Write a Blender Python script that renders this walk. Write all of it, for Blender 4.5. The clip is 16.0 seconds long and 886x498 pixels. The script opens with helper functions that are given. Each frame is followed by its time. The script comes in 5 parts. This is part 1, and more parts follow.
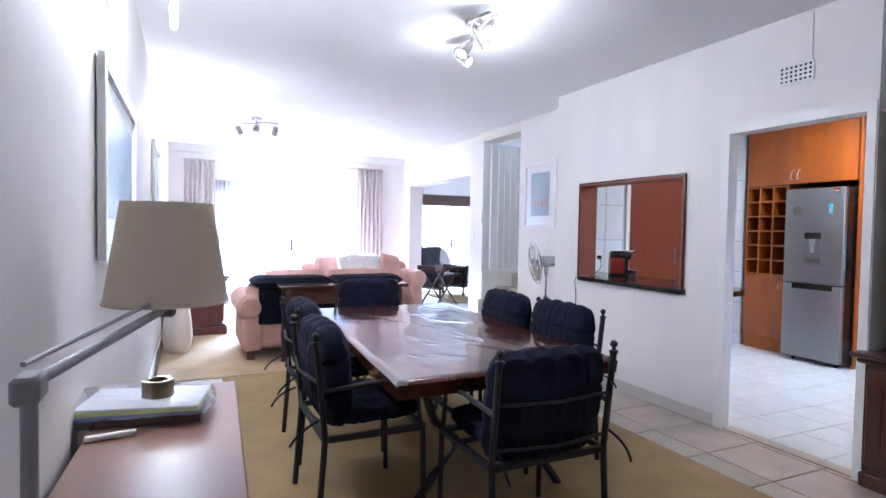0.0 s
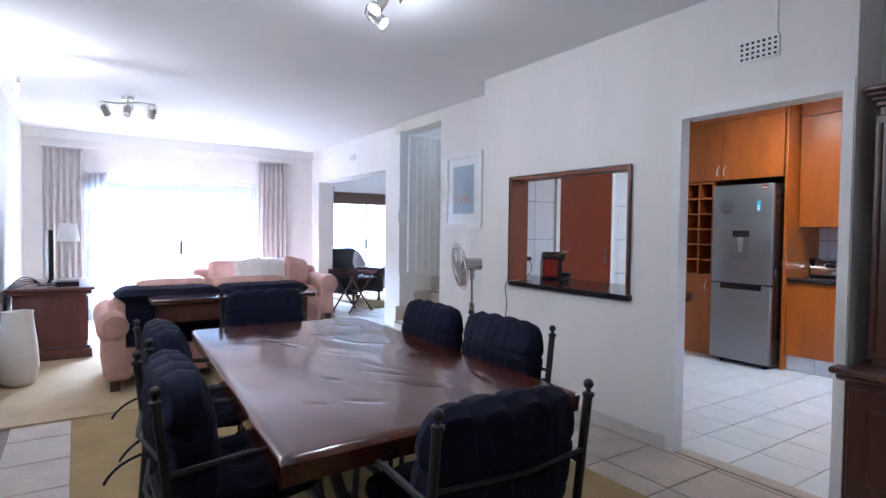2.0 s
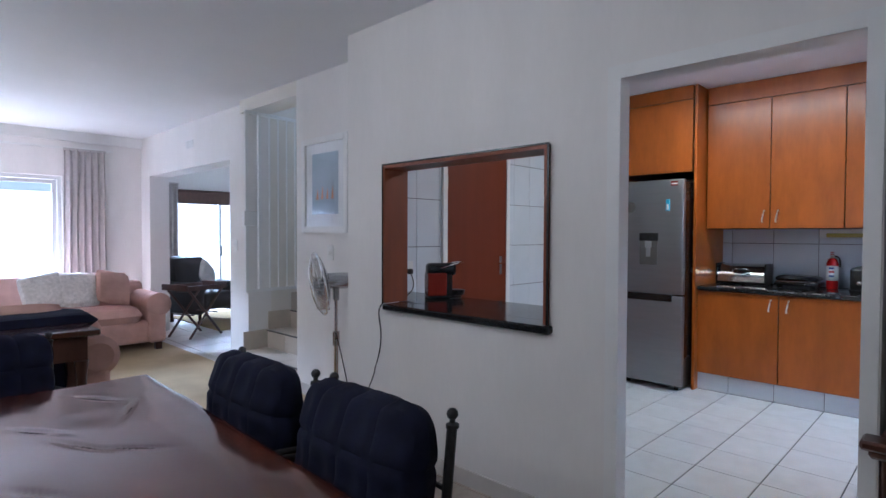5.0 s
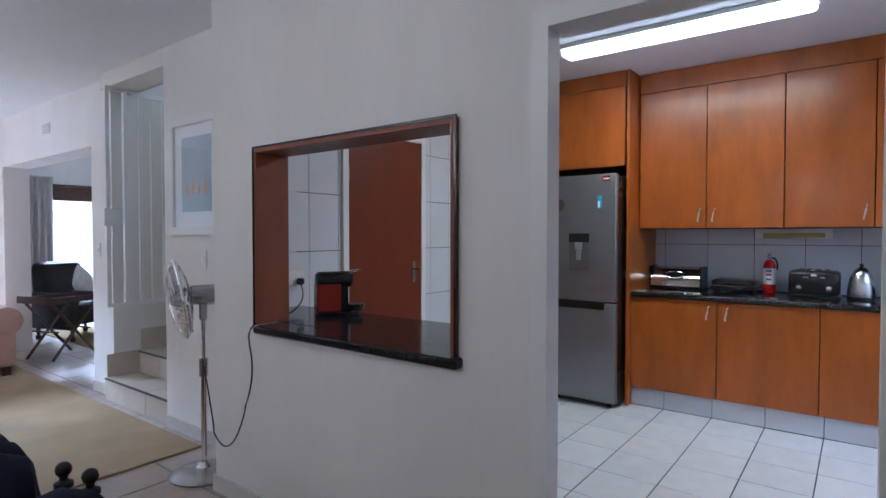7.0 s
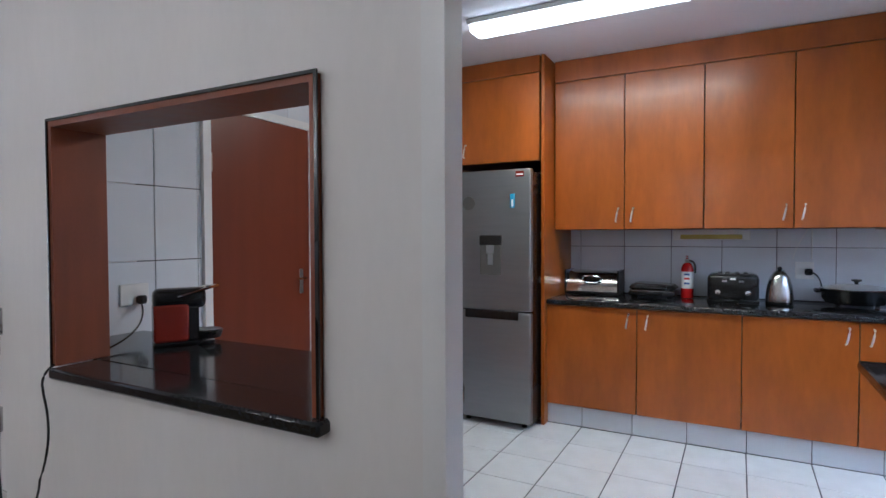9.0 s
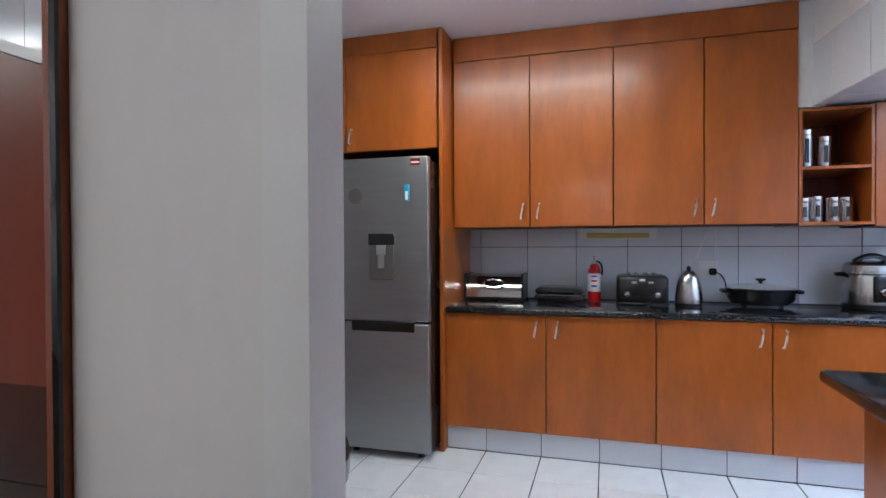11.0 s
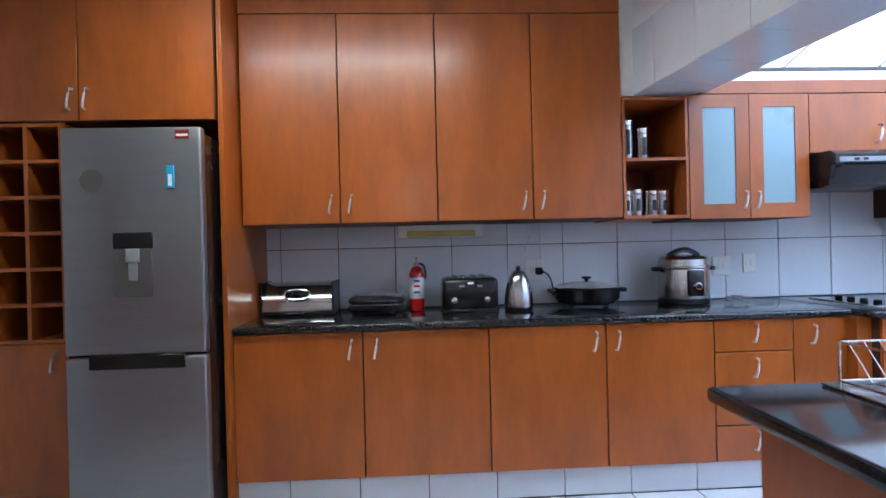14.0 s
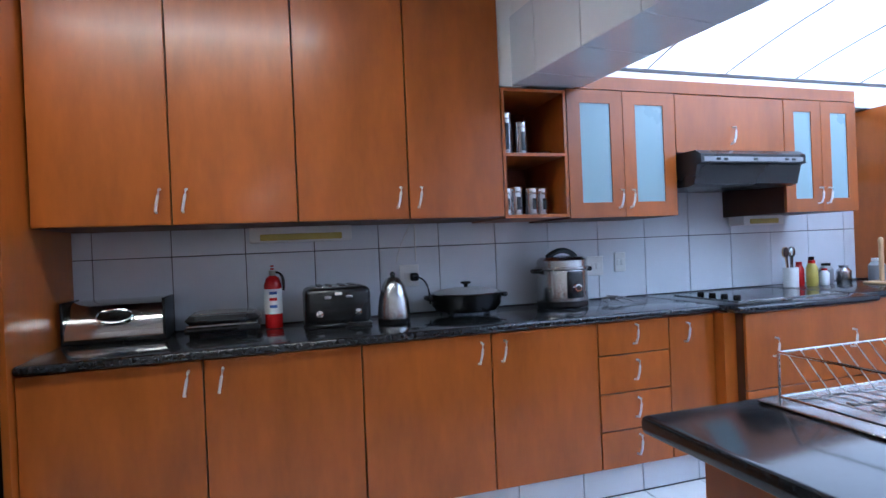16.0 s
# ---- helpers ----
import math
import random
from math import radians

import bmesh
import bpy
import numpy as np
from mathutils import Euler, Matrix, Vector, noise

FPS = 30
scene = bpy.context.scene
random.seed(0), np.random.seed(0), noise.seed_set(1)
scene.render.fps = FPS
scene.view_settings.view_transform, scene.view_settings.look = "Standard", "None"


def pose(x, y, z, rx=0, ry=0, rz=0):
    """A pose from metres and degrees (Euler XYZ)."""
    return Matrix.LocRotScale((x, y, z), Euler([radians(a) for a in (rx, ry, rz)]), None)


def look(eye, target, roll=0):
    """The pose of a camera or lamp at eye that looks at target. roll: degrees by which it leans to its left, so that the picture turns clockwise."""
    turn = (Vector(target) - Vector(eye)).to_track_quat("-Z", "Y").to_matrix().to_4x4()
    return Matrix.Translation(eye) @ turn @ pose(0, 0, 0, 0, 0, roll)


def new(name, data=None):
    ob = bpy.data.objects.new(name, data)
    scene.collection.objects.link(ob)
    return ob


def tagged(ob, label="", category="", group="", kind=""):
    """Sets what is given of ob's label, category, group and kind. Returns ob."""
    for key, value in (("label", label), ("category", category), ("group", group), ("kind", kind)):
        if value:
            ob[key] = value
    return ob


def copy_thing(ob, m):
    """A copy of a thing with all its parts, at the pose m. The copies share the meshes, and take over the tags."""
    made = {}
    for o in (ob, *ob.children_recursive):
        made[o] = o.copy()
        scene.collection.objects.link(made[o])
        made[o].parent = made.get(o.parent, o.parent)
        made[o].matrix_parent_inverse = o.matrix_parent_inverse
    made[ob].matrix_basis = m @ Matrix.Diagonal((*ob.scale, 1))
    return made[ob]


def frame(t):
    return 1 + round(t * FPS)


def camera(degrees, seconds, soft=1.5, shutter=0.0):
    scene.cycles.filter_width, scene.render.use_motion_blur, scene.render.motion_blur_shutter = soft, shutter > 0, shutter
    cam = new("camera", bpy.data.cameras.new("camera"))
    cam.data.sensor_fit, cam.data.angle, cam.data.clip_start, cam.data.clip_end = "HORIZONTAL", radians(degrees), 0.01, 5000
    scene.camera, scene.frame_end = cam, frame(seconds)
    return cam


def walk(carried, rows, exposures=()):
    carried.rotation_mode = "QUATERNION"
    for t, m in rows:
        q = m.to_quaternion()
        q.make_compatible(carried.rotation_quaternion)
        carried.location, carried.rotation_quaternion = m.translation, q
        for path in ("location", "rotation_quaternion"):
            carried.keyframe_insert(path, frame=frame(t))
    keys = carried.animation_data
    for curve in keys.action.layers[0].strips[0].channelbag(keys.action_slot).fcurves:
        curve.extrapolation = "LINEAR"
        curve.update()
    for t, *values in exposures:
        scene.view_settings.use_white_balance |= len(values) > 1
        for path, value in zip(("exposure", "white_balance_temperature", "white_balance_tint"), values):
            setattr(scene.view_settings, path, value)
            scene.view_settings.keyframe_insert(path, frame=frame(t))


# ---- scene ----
cam = camera(77.5, 16.0)
PATH = [
    (0, (0.068, 0.038, 1.327), (0.907, 1.853, 1.259), 1.0),
    (0.5, (0.128, 0.195, 1.328), (1.027, 1.98, 1.26), 1.0),
    (1, (0.219, 0.352, 1.324), (1.175, 2.107, 1.258), 1.0),
    (1.5, (0.303, 0.522, 1.33), (1.329, 2.238, 1.265), 0.8),
    (2, (0.377, 0.66, 1.325), (1.484, 2.325, 1.261), 0.7),
    (2.5, (0.489, 0.813, 1.323), (1.661, 2.432, 1.261), 0.6),
    (3, (0.59, 0.964, 1.33), (1.821, 2.539, 1.27), 0.5),
    (3.5, (0.723, 1.12, 1.334), (2.007, 2.652, 1.275), 0.5),
    (4, (0.866, 1.279, 1.337), (2.207, 2.762, 1.28), 0.5),
    (6.5, (1.66, 1.785, 1.359), (3.213, 3.044, 1.31), -0.1),
    (7, (1.799, 1.845, 1.356), (3.394, 3.051, 1.306), -0.0),
    (7.5, (1.95, 1.907, 1.366), (3.585, 3.057, 1.317), -0.2),
    (8, (2.074, 1.939, 1.362), (3.749, 3.031, 1.313), -0.3),
    (8.5, (2.216, 2.014, 1.368), (3.936, 3.033, 1.32), -0.4),
    (9, (2.329, 2.073, 1.378), (4.091, 3.017, 1.325), -0.2),
    (11.5, (2.977, 2.368, 1.294), (4.924, 2.824, 1.28), -0.5),
    (12, (3.092, 2.402, 1.289), (5.063, 2.741, 1.276), -0.7),
    (12.5, (3.174, 2.418, 1.286), (5.161, 2.643, 1.273), -0.9),
    (13, (3.275, 2.408, 1.275), (5.271, 2.533, 1.266), -1.0),
    (13.5, (3.382, 2.413, 1.276), (5.382, 2.429, 1.266), -1.2),
    (14, (3.482, 2.403, 1.274), (5.48, 2.303, 1.267), -1.4),
    (14.5, (3.595, 2.389, 1.267), (5.583, 2.172, 1.26), -1.6),
    (15, (3.699, 2.391, 1.275), (5.67, 2.052, 1.269), -1.9),
    (15.5, (3.788, 2.4, 1.268), (5.732, 1.93, 1.265), -2.0),
    (16, (3.859, 2.394, 1.274), (5.77, 1.804, 1.265), -2.4),
]
EXPOSURES = [(0.0, 0.72, 4750, 15), (1.0, 0.52, 4750, 14), (2.0, 0.18, 4750, 13), (3.5, -0.22, 4750, 12), (6.5, -0.54, 4800, 12), (9.0, -0.36, 5000, 11), (11.5, -0.22, 5100, 11), (12.5, -0.25, 5100, 11), (14.0, -0.28, 4900, 11), (16.0, -0.50, 4800, 12)]
walk(cam, [(t, look(eye, target, roll)) for t, eye, target, roll in PATH], EXPOSURES)

# ---- light ----
world = bpy.data.worlds.new("sky")
scene.world = world
world.use_nodes = True
sky = world.node_tree.nodes.new("ShaderNodeTexSky")
sky.sky_type, sky.sun_disc, sky.sun_elevation, sky.sun_rotation = "NISHITA", False, radians(58), radians(25)
world.node_tree.nodes["Background"].inputs[1].default_value = 0.15
world.node_tree.links.new(sky.outputs[0], world.node_tree.nodes["Background"].inputs[0])
sun = new("sun", bpy.data.lights.new("sun", "SUN"))
sun.data.energy, sun.data.angle, sun.data.color = 5.0, radians(0.6), (1, 0.95, 0.88)
sun.matrix_world = look((6, 16, 14), (4.0, 9.5, 0))


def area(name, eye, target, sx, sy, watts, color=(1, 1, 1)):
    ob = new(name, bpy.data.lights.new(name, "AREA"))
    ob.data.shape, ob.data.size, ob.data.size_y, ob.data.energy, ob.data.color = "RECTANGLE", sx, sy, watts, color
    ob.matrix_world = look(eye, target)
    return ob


def bulb(name, at, watts, color=(1, 0.86, 0.68), radius=0.03):
    ob = new(name, bpy.data.lights.new(name, "POINT"))
    ob.data.energy, ob.data.color, ob.data.shadow_soft_size = watts, color, radius
    ob.location = at
    return ob


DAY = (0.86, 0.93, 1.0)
# patio and sunroom: unseen area lamps outside stand in for the sky
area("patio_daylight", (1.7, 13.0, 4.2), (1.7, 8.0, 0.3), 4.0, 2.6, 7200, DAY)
area("sunroom_daylight", (5.9, 15.0, 4.2), (5.6, 10.5, 0.3), 3.5, 2.6, 3000, DAY)
# lamp added under the closed stairwell ceiling in place of daylight from above
area("stairwell_daylight", (6.6, 6.27, 4.3), (6.0, 6.27, 0), 1.6, 0.9, 32, DAY)
# unseen lamp above the roof light replaces the sky over the opal sheet
area("kitchen_skylight_daylight", (5.2, -0.9, 4.4), (5.2, -0.9, 0), 3.2, 3.6, 400, DAY)
area("kitchen_tube", (5.42, 2.78, 2.57), (5.42, 2.78, 0), 0.14, 1.4, 31, (1.0, 0.87, 0.58))

# ---- materials ----


def material(name, color, rough=0.5, metal=0.0, vary=0.15, scale=6.0, bump=0.1, fine=120.0, grain=None, piece=0.0, coat=0.0, spec=0.5):
    """Principled surface with colour drift at two scales, fine relief and, where asked, wood grain or piece-to-piece drift."""
    m = bpy.data.materials.new(name)
    m.use_nodes = True
    n, l = m.node_tree.nodes, m.node_tree.links
    b = n["Principled BSDF"]
    b.inputs["Roughness"].default_value, b.inputs["Metallic"].default_value = rough, metal
    b.inputs["Coat Weight"].default_value = coat
    b.inputs["Coat Roughness"].default_value = 0.12
    b.inputs["Specular IOR Level"].default_value = spec
    co = n.new("ShaderNodeTexCoord")
    mp = n.new("ShaderNodeMapping")
    l.new(co.outputs["Object"], mp.inputs["Vector"])
    if grain:
        mp.inputs["Scale"].default_value = grain
    big, small = n.new("ShaderNodeTexNoise"), n.new("ShaderNodeTexNoise")
    big.inputs["Scale"].default_value, big.inputs["Detail"].default_value = scale, 5
    small.inputs["Scale"].default_value, small.inputs["Detail"].default_value = fine, 3
    l.new(mp.outputs[0], big.inputs["Vector"])
    l.new(mp.outputs[0], small.inputs["Vector"])
    mix = n.new("ShaderNodeMath")
    mix.operation = "MULTIPLY_ADD"
    l.new(small.outputs["Fac"], mix.inputs[0])
    mix.inputs[1].default_value = 0.35
    l.new(big.outputs["Fac"], mix.inputs[2])
    ramp = n.new("ShaderNodeValToRGB")
    ramp.color_ramp.elements[0].position, ramp.color_ramp.elements[1].position = 0.42, 0.92
    ramp.color_ramp.elements[0].color = (*[c * (1 - vary) for c in color], 1)
    ramp.color_ramp.elements[1].color = (*[min(1, c * (1 + vary)) for c in color], 1)
    l.new(mix.outputs[0], ramp.inputs[0])
    out = ramp.outputs[0]
    if piece:
        info, hsv, add = n.new("ShaderNodeObjectInfo"), n.new("ShaderNodeHueSaturation"), n.new("ShaderNodeMapRange")
        add.inputs["To Min"].default_value, add.inputs["To Max"].default_value = 1 - piece, 1 + piece
        shift = n.new("ShaderNodeVectorMath")
        shift.operation = "MULTIPLY"
        l.new(info.outputs["Random"], shift.inputs[0])
        shift.inputs[1].default_value = (37.0, 53.0, 21.0)
        l.new(shift.outputs[0], mp.inputs["Location"])
        l.new(info.outputs["Random"], add.inputs["Value"])
        l.new(add.outputs[0], hsv.inputs["Value"])
        l.new(out, hsv.inputs["Color"])
        out = hsv.outputs[0]
    l.new(out, b.inputs["Base Color"])
    rr = n.new("ShaderNodeMapRange")
    rr.inputs["To Min"].default_value, rr.inputs["To Max"].default_value = max(0.02, rough * 0.8), min(1, rough * 1.25)
    l.new(big.outputs["Fac"], rr.inputs["Value"])
    l.new(rr.outputs[0], b.inputs["Roughness"])
    if bump:
        bp = n.new("ShaderNodeBump")
        bp.inputs["Strength"].default_value, bp.inputs["Distance"].default_value = bump, 0.004
        l.new(mix.outputs[0], bp.inputs["Height"])
        l.new(bp.outputs[0], b.inputs["Normal"])
    return m


def glow(name, color, strength):
    m = bpy.data.materials.new(name)
    m.use_nodes = True
    b = m.node_tree.nodes["Principled BSDF"]
    b.inputs["Base Color"].default_value = (*color, 1)
    b.inputs["Emission Color"].default_value, b.inputs["Emission Strength"].default_value = (*color, 1), strength
    return m


def clear(name, color=(1, 1, 1), rough=0.0, share=0.06):
    m = bpy.data.materials.new(name)
    m.use_nodes = True
    n, l = m.node_tree.nodes, m.node_tree.links
    tr, gl, mx = n.new("ShaderNodeBsdfTransparent"), n.new("ShaderNodeBsdfGlossy"), n.new("ShaderNodeMixShader")
    tr.inputs[0].default_value = (*color, 1)
    gl.inputs["Roughness"].default_value, mx.inputs[0].default_value = rough, share
    l.new(tr.outputs[0], mx.inputs[1]), l.new(gl.outputs[0], mx.inputs[2])
    l.new(mx.outputs[0], n["Material Output"].inputs[0])
    return m


def translucent(name, color, through_share=0.7):
    m = bpy.data.materials.new(name)
    m.use_nodes = True
    n, l = m.node_tree.nodes, m.node_tree.links
    tl, df, mx = n.new("ShaderNodeBsdfTranslucent"), n.new("ShaderNodeBsdfDiffuse"), n.new("ShaderNodeMixShader")
    tl.inputs[0].default_value = df.inputs[0].default_value = (*color, 1)
    nz, rp = n.new("ShaderNodeTexNoise"), n.new("ShaderNodeMapRange")
    nz.inputs["Scale"].default_value = 90
    rp.inputs["To Min"].default_value, rp.inputs["To Max"].default_value = through_share - 0.08, through_share + 0.08
    l.new(nz.outputs["Fac"], rp.inputs["Value"]), l.new(rp.outputs[0], mx.inputs[0])
    l.new(df.outputs[0], mx.inputs[1]), l.new(tl.outputs[0], mx.inputs[2])
    l.new(mx.outputs[0], n["Material Output"].inputs[0])
    return m


M_WALL = material("wall_paint", (0.78, 0.76, 0.74), 0.75, vary=0.04, scale=3, bump=0.6, fine=40, grain=(1, 1, 0.3))
M_CEIL = material("ceiling_paint", (0.8, 0.8, 0.81), 0.85, vary=0.02, scale=2, bump=0.1, fine=80)
M_TRIM = material("white_gloss_paint", (0.78, 0.78, 0.77), 0.35, vary=0.03, bump=0.05)
M_CREAM = material("cream_wall_paint", (0.74, 0.71, 0.65), 0.7, vary=0.03, scale=2, bump=0.15, fine=60)
M_SKIRT = material("pale_skirting_tile", (0.58, 0.55, 0.52), 0.4, vary=0.06, scale=6, bump=0.03)
M_KTILE = material("white_floor_tile", (0.72, 0.74, 0.75), 0.22, vary=0.05, scale=9, bump=0.03, piece=0.03)
M_KGROUT = material("dark_grout", (0.06, 0.06, 0.07), 0.9, vary=0.2, scale=20)
M_WTILE = material("glazed_wall_tile", (0.68, 0.71, 0.75), 0.14, vary=0.03, scale=5, bump=0.02, piece=0.02)
M_DTILE = material("beige_ceramic_tile", (0.38, 0.32, 0.265), 0.32, vary=0.18, scale=5, bump=0.08, fine=40, piece=0.09)
M_DGROUT = material("brown_grout", (0.2, 0.17, 0.14), 0.95, vary=0.2, scale=20)
M_CHERRY = material("cherry_veneer", (0.330, 0.085, 0.007), 0.31, vary=0.22, scale=7.0, bump=0.015, fine=38, grain=(1.0, 1.0, 0.28), piece=0.09, coat=0.08, spec=0.5)
M_CHERRY_IN = material("cherry_carcass", (0.20, 0.05, 0.014), 0.45, vary=0.15, scale=6, bump=0.03, grain=(3, 3, 0.4))
# dark edging, with shade of door gaps and rack holes in its colour
M_EDGE_SHADE = material("edging_and_gap_shade", (0.07, 0.02, 0.008), 0.5, vary=0.2)
M_DKGREY = material("dark_grey_rubber", (0.09, 0.085, 0.08), 0.5, vary=0.1)
M_DOORWOOD = material("brown_door_paint", (0.15, 0.031, 0.012), 0.35, vary=0.1, scale=4, bump=0.03, grain=(3, 3, 0.3))
M_GRANITE = material("black_granite", (0.014, 0.015, 0.017), 0.12, vary=0.8, scale=70, bump=0.0, fine=260)
M_POLSTEEL = material("polished_steel", (0.66, 0.65, 0.63), 0.13, 1.0, vary=0.04, scale=6, bump=0.01)
M_STAIR = material("cream_stair_tile", (0.54, 0.48, 0.40), 0.35, vary=0.08, scale=6, bump=0.03, piece=0.05)
M_CYAN = material("bright_blue_enamel", (0.05, 0.33, 0.58), 0.3, vary=0.05, bump=0.0)
M_STEEL = material("brushed_steel", (0.5, 0.5, 0.5), 0.24, 1.0, vary=0.06, scale=6, bump=0.04, grain=(1, 1, 20))
M_FRIDGE = material("fridge_steel", (0.27, 0.275, 0.285), 0.36, 0.85, vary=0.05, scale=3, bump=0.03, grain=(1, 1, 12))
M_CHROME = material("chrome", (0.8, 0.8, 0.8), 0.1, 1.0, vary=0.03, bump=0.0)
M_SATIN = material("satin_handle_metal", (0.82, 0.82, 0.82), 0.42, 0.6, vary=0.03, bump=0.0)
M_BLACK = material("black_plastic", (0.008, 0.008, 0.009), 0.26, vary=0.1, scale=2, bump=0.0)
M_GREYPL = material("grey_plastic", (0.25, 0.25, 0.26), 0.4, vary=0.1)
M_WHITEPL = material("white_plastic", (0.75, 0.75, 0.73), 0.35, vary=0.03, bump=0.0)
M_IRON = material("black_wrought_iron", (0.007, 0.006, 0.006), 0.55, 0.0, vary=0.3, scale=30, bump=0.3)
M_NAVY = material("navy_cotton", (0.005, 0.006, 0.018), 0.95, vary=0.35, scale=18, bump=0.4, fine=300, spec=0.2)
M_TABLE = material("dark_sleeper_wood", (0.055, 0.014, 0.007), 0.11, vary=0.5, scale=2.6, bump=0.03, fine=24, grain=(5, 0.8, 4), coat=0.15, spec=0.5)
M_CRACK = material("crack_filler", (0.006, 0.004, 0.003), 0.35, vary=0.3)
M_DARKWOOD = material("dark_mahogany", (0.06, 0.022, 0.014), 0.33, vary=0.35, scale=4, bump=0.08, grain=(4, 4, 0.5), coat=0.2)
M_REDWOOD = material("red_mahogany", (0.085, 0.026, 0.019), 0.35, vary=0.25, scale=4, bump=0.08, grain=(4, 4, 0.5))
M_POLISH = material("polished_mahogany", (0.06, 0.022, 0.014), 0.08, vary=0.3, scale=4, bump=0.01, grain=(0.5, 4, 4), coat=0.6)
M_PINK = material("pink_corduroy", (0.50, 0.31, 0.26), 0.95, vary=0.14, scale=8, bump=0.5, fine=220, spec=0.2)
M_DESK = material("brown_desk_laminate", (0.2, 0.105, 0.07), 0.33, vary=0.14, scale=5, bump=0.03, grain=(3, 0.5, 3))
M_RUG = material("straw_woven_rug", (0.31, 0.225, 0.11), 0.95, vary=0.2, scale=3, bump=0.6, fine=160, spec=0.1)
M_CARPET = material("beige_sisal_carpet", (0.37, 0.28, 0.165), 0.95, vary=0.15, scale=3, bump=0.6, fine=180, spec=0.1)
M_CURTAIN = material("taupe_curtain_cloth", (0.5, 0.47, 0.46), 0.95, vary=0.08, scale=9, bump=0.3, fine=250, spec=0.1)
M_SHEER = translucent("sheer_curtain_cloth", (0.7, 0.7, 0.72), 0.6)
M_SHADE = translucent("linen_lampshade", (0.84, 0.78, 0.67), 0.4)
M_POLY = translucent("opal_roof_sheet", (0.93, 0.95, 0.97), 0.85)
M_GLASS = clear("window_glass")
M_FROST = material("frosted_glass", (0.26, 0.36, 0.38), 0.28, vary=0.02, scale=1.2, bump=0.0)
M_ALU = material("white_aluminium", (0.7, 0.7, 0.7), 0.35, 0.2, vary=0.04)
M_LEATHER = material("dark_brown_leather", (0.014, 0.009, 0.008), 0.5, vary=0.3, scale=12, bump=0.25)
M_BRUSHED = material("satin_nickel", (0.45, 0.43, 0.40), 0.3, 1.0, vary=0.06)
M_CERAMIC = material("white_ceramic", (0.72, 0.69, 0.64), 0.4, vary=0.05, scale=8, bump=0.1)
M_PAPER = material("white_mount_card", (0.78, 0.8, 0.82), 0.7, vary=0.02, bump=0.0)
M_SEA = material("blue_grey_print", (0.33, 0.42, 0.52), 0.6, vary=0.12, scale=5, bump=0.0)
M_ORANGE = material("orange_print", (0.6, 0.25, 0.1), 0.6)
M_RED = material("red_enamel", (0.5, 0.012, 0.012), 0.25, vary=0.05, bump=0.0)
M_BROWNRED = material("dark_red_gloss", (0.2, 0.02, 0.012), 0.2, vary=0.05, bump=0.0)
M_YELLOW = material("yellowed_diffuser", (0.5, 0.40, 0.08), 0.4)
M_LIME = material("lime_cover", (0.5, 0.6, 0.03), 0.4)
M_BLUE = material("blue_cover", (0.04, 0.09, 0.3), 0.4)
M_TAPE = material("brown_packing_tape", (0.16, 0.12, 0.06), 0.25)
M_PLASTICBAG = clear("clear_plastic_film", (0.92, 0.93, 0.95), 0.15, 0.28)
M_BEECH = material("pale_beech", (0.55, 0.36, 0.18), 0.45, vary=0.12, grain=(4, 4, 0.5))
M_THROW = material("striped_cloth", (0.6, 0.57, 0.54), 0.95, vary=0.2, scale=30, bump=0.3)
M_BLIND = material("brown_blind_cloth", (0.1, 0.06, 0.045), 0.9, vary=0.2, scale=20)
M_PATIO = material("patio_paving", (0.5, 0.47, 0.43), 0.85, vary=0.15, scale=4)
M_BACKDROP = material("pale_backdrop", (0.75, 0.73, 0.68), 0.85, vary=0.05, scale=2)
M_LINER = material("white_liner", (0.7, 0.7, 0.7), 0.6)
M_BULB = glow("lit_bulb", (1.0, 0.86, 0.66), 60)
M_TUBE = glow("lit_tube_diffuser", (1.0, 0.97, 0.9), 9)

# ---- shape tools ----


def rbox(bm, x0, x1, y0, y1, z0, z1, r=0.0, seg=1):
    x0, x1, y0, y1, z0, z1 = min(x0, x1), max(x0, x1), min(y0, y1), max(y0, y1), min(z0, z1), max(z0, z1)
    made = bmesh.ops.create_cube(bm, size=1.0, matrix=Matrix.Translation(((x0 + x1) / 2, (y0 + y1) / 2, (z0 + z1) / 2)) @ Matrix.Diagonal((x1 - x0, y1 - y0, z1 - z0, 1)))
    if r > 0:
        edges = list({e for v in made["verts"] for e in v.link_edges})
        bmesh.ops.bevel(bm, geom=edges, offset=r, segments=seg, affect="EDGES", profile=0.5)
    return bm


def box(*a, **k):
    return rbox(bmesh.new(), *a, **k)


def rod(bm, a, b, r, seg=10, r2=None):
    a, b = Vector(a), Vector(b)
    d = b - a
    m = Matrix.Translation((a + b) / 2) @ d.to_track_quat("Z", "Y").to_matrix().to_4x4()
    bmesh.ops.create_cone(bm, cap_ends=True, segments=seg, radius1=r, radius2=r if r2 is None else r2, depth=d.length, matrix=m)
    return bm


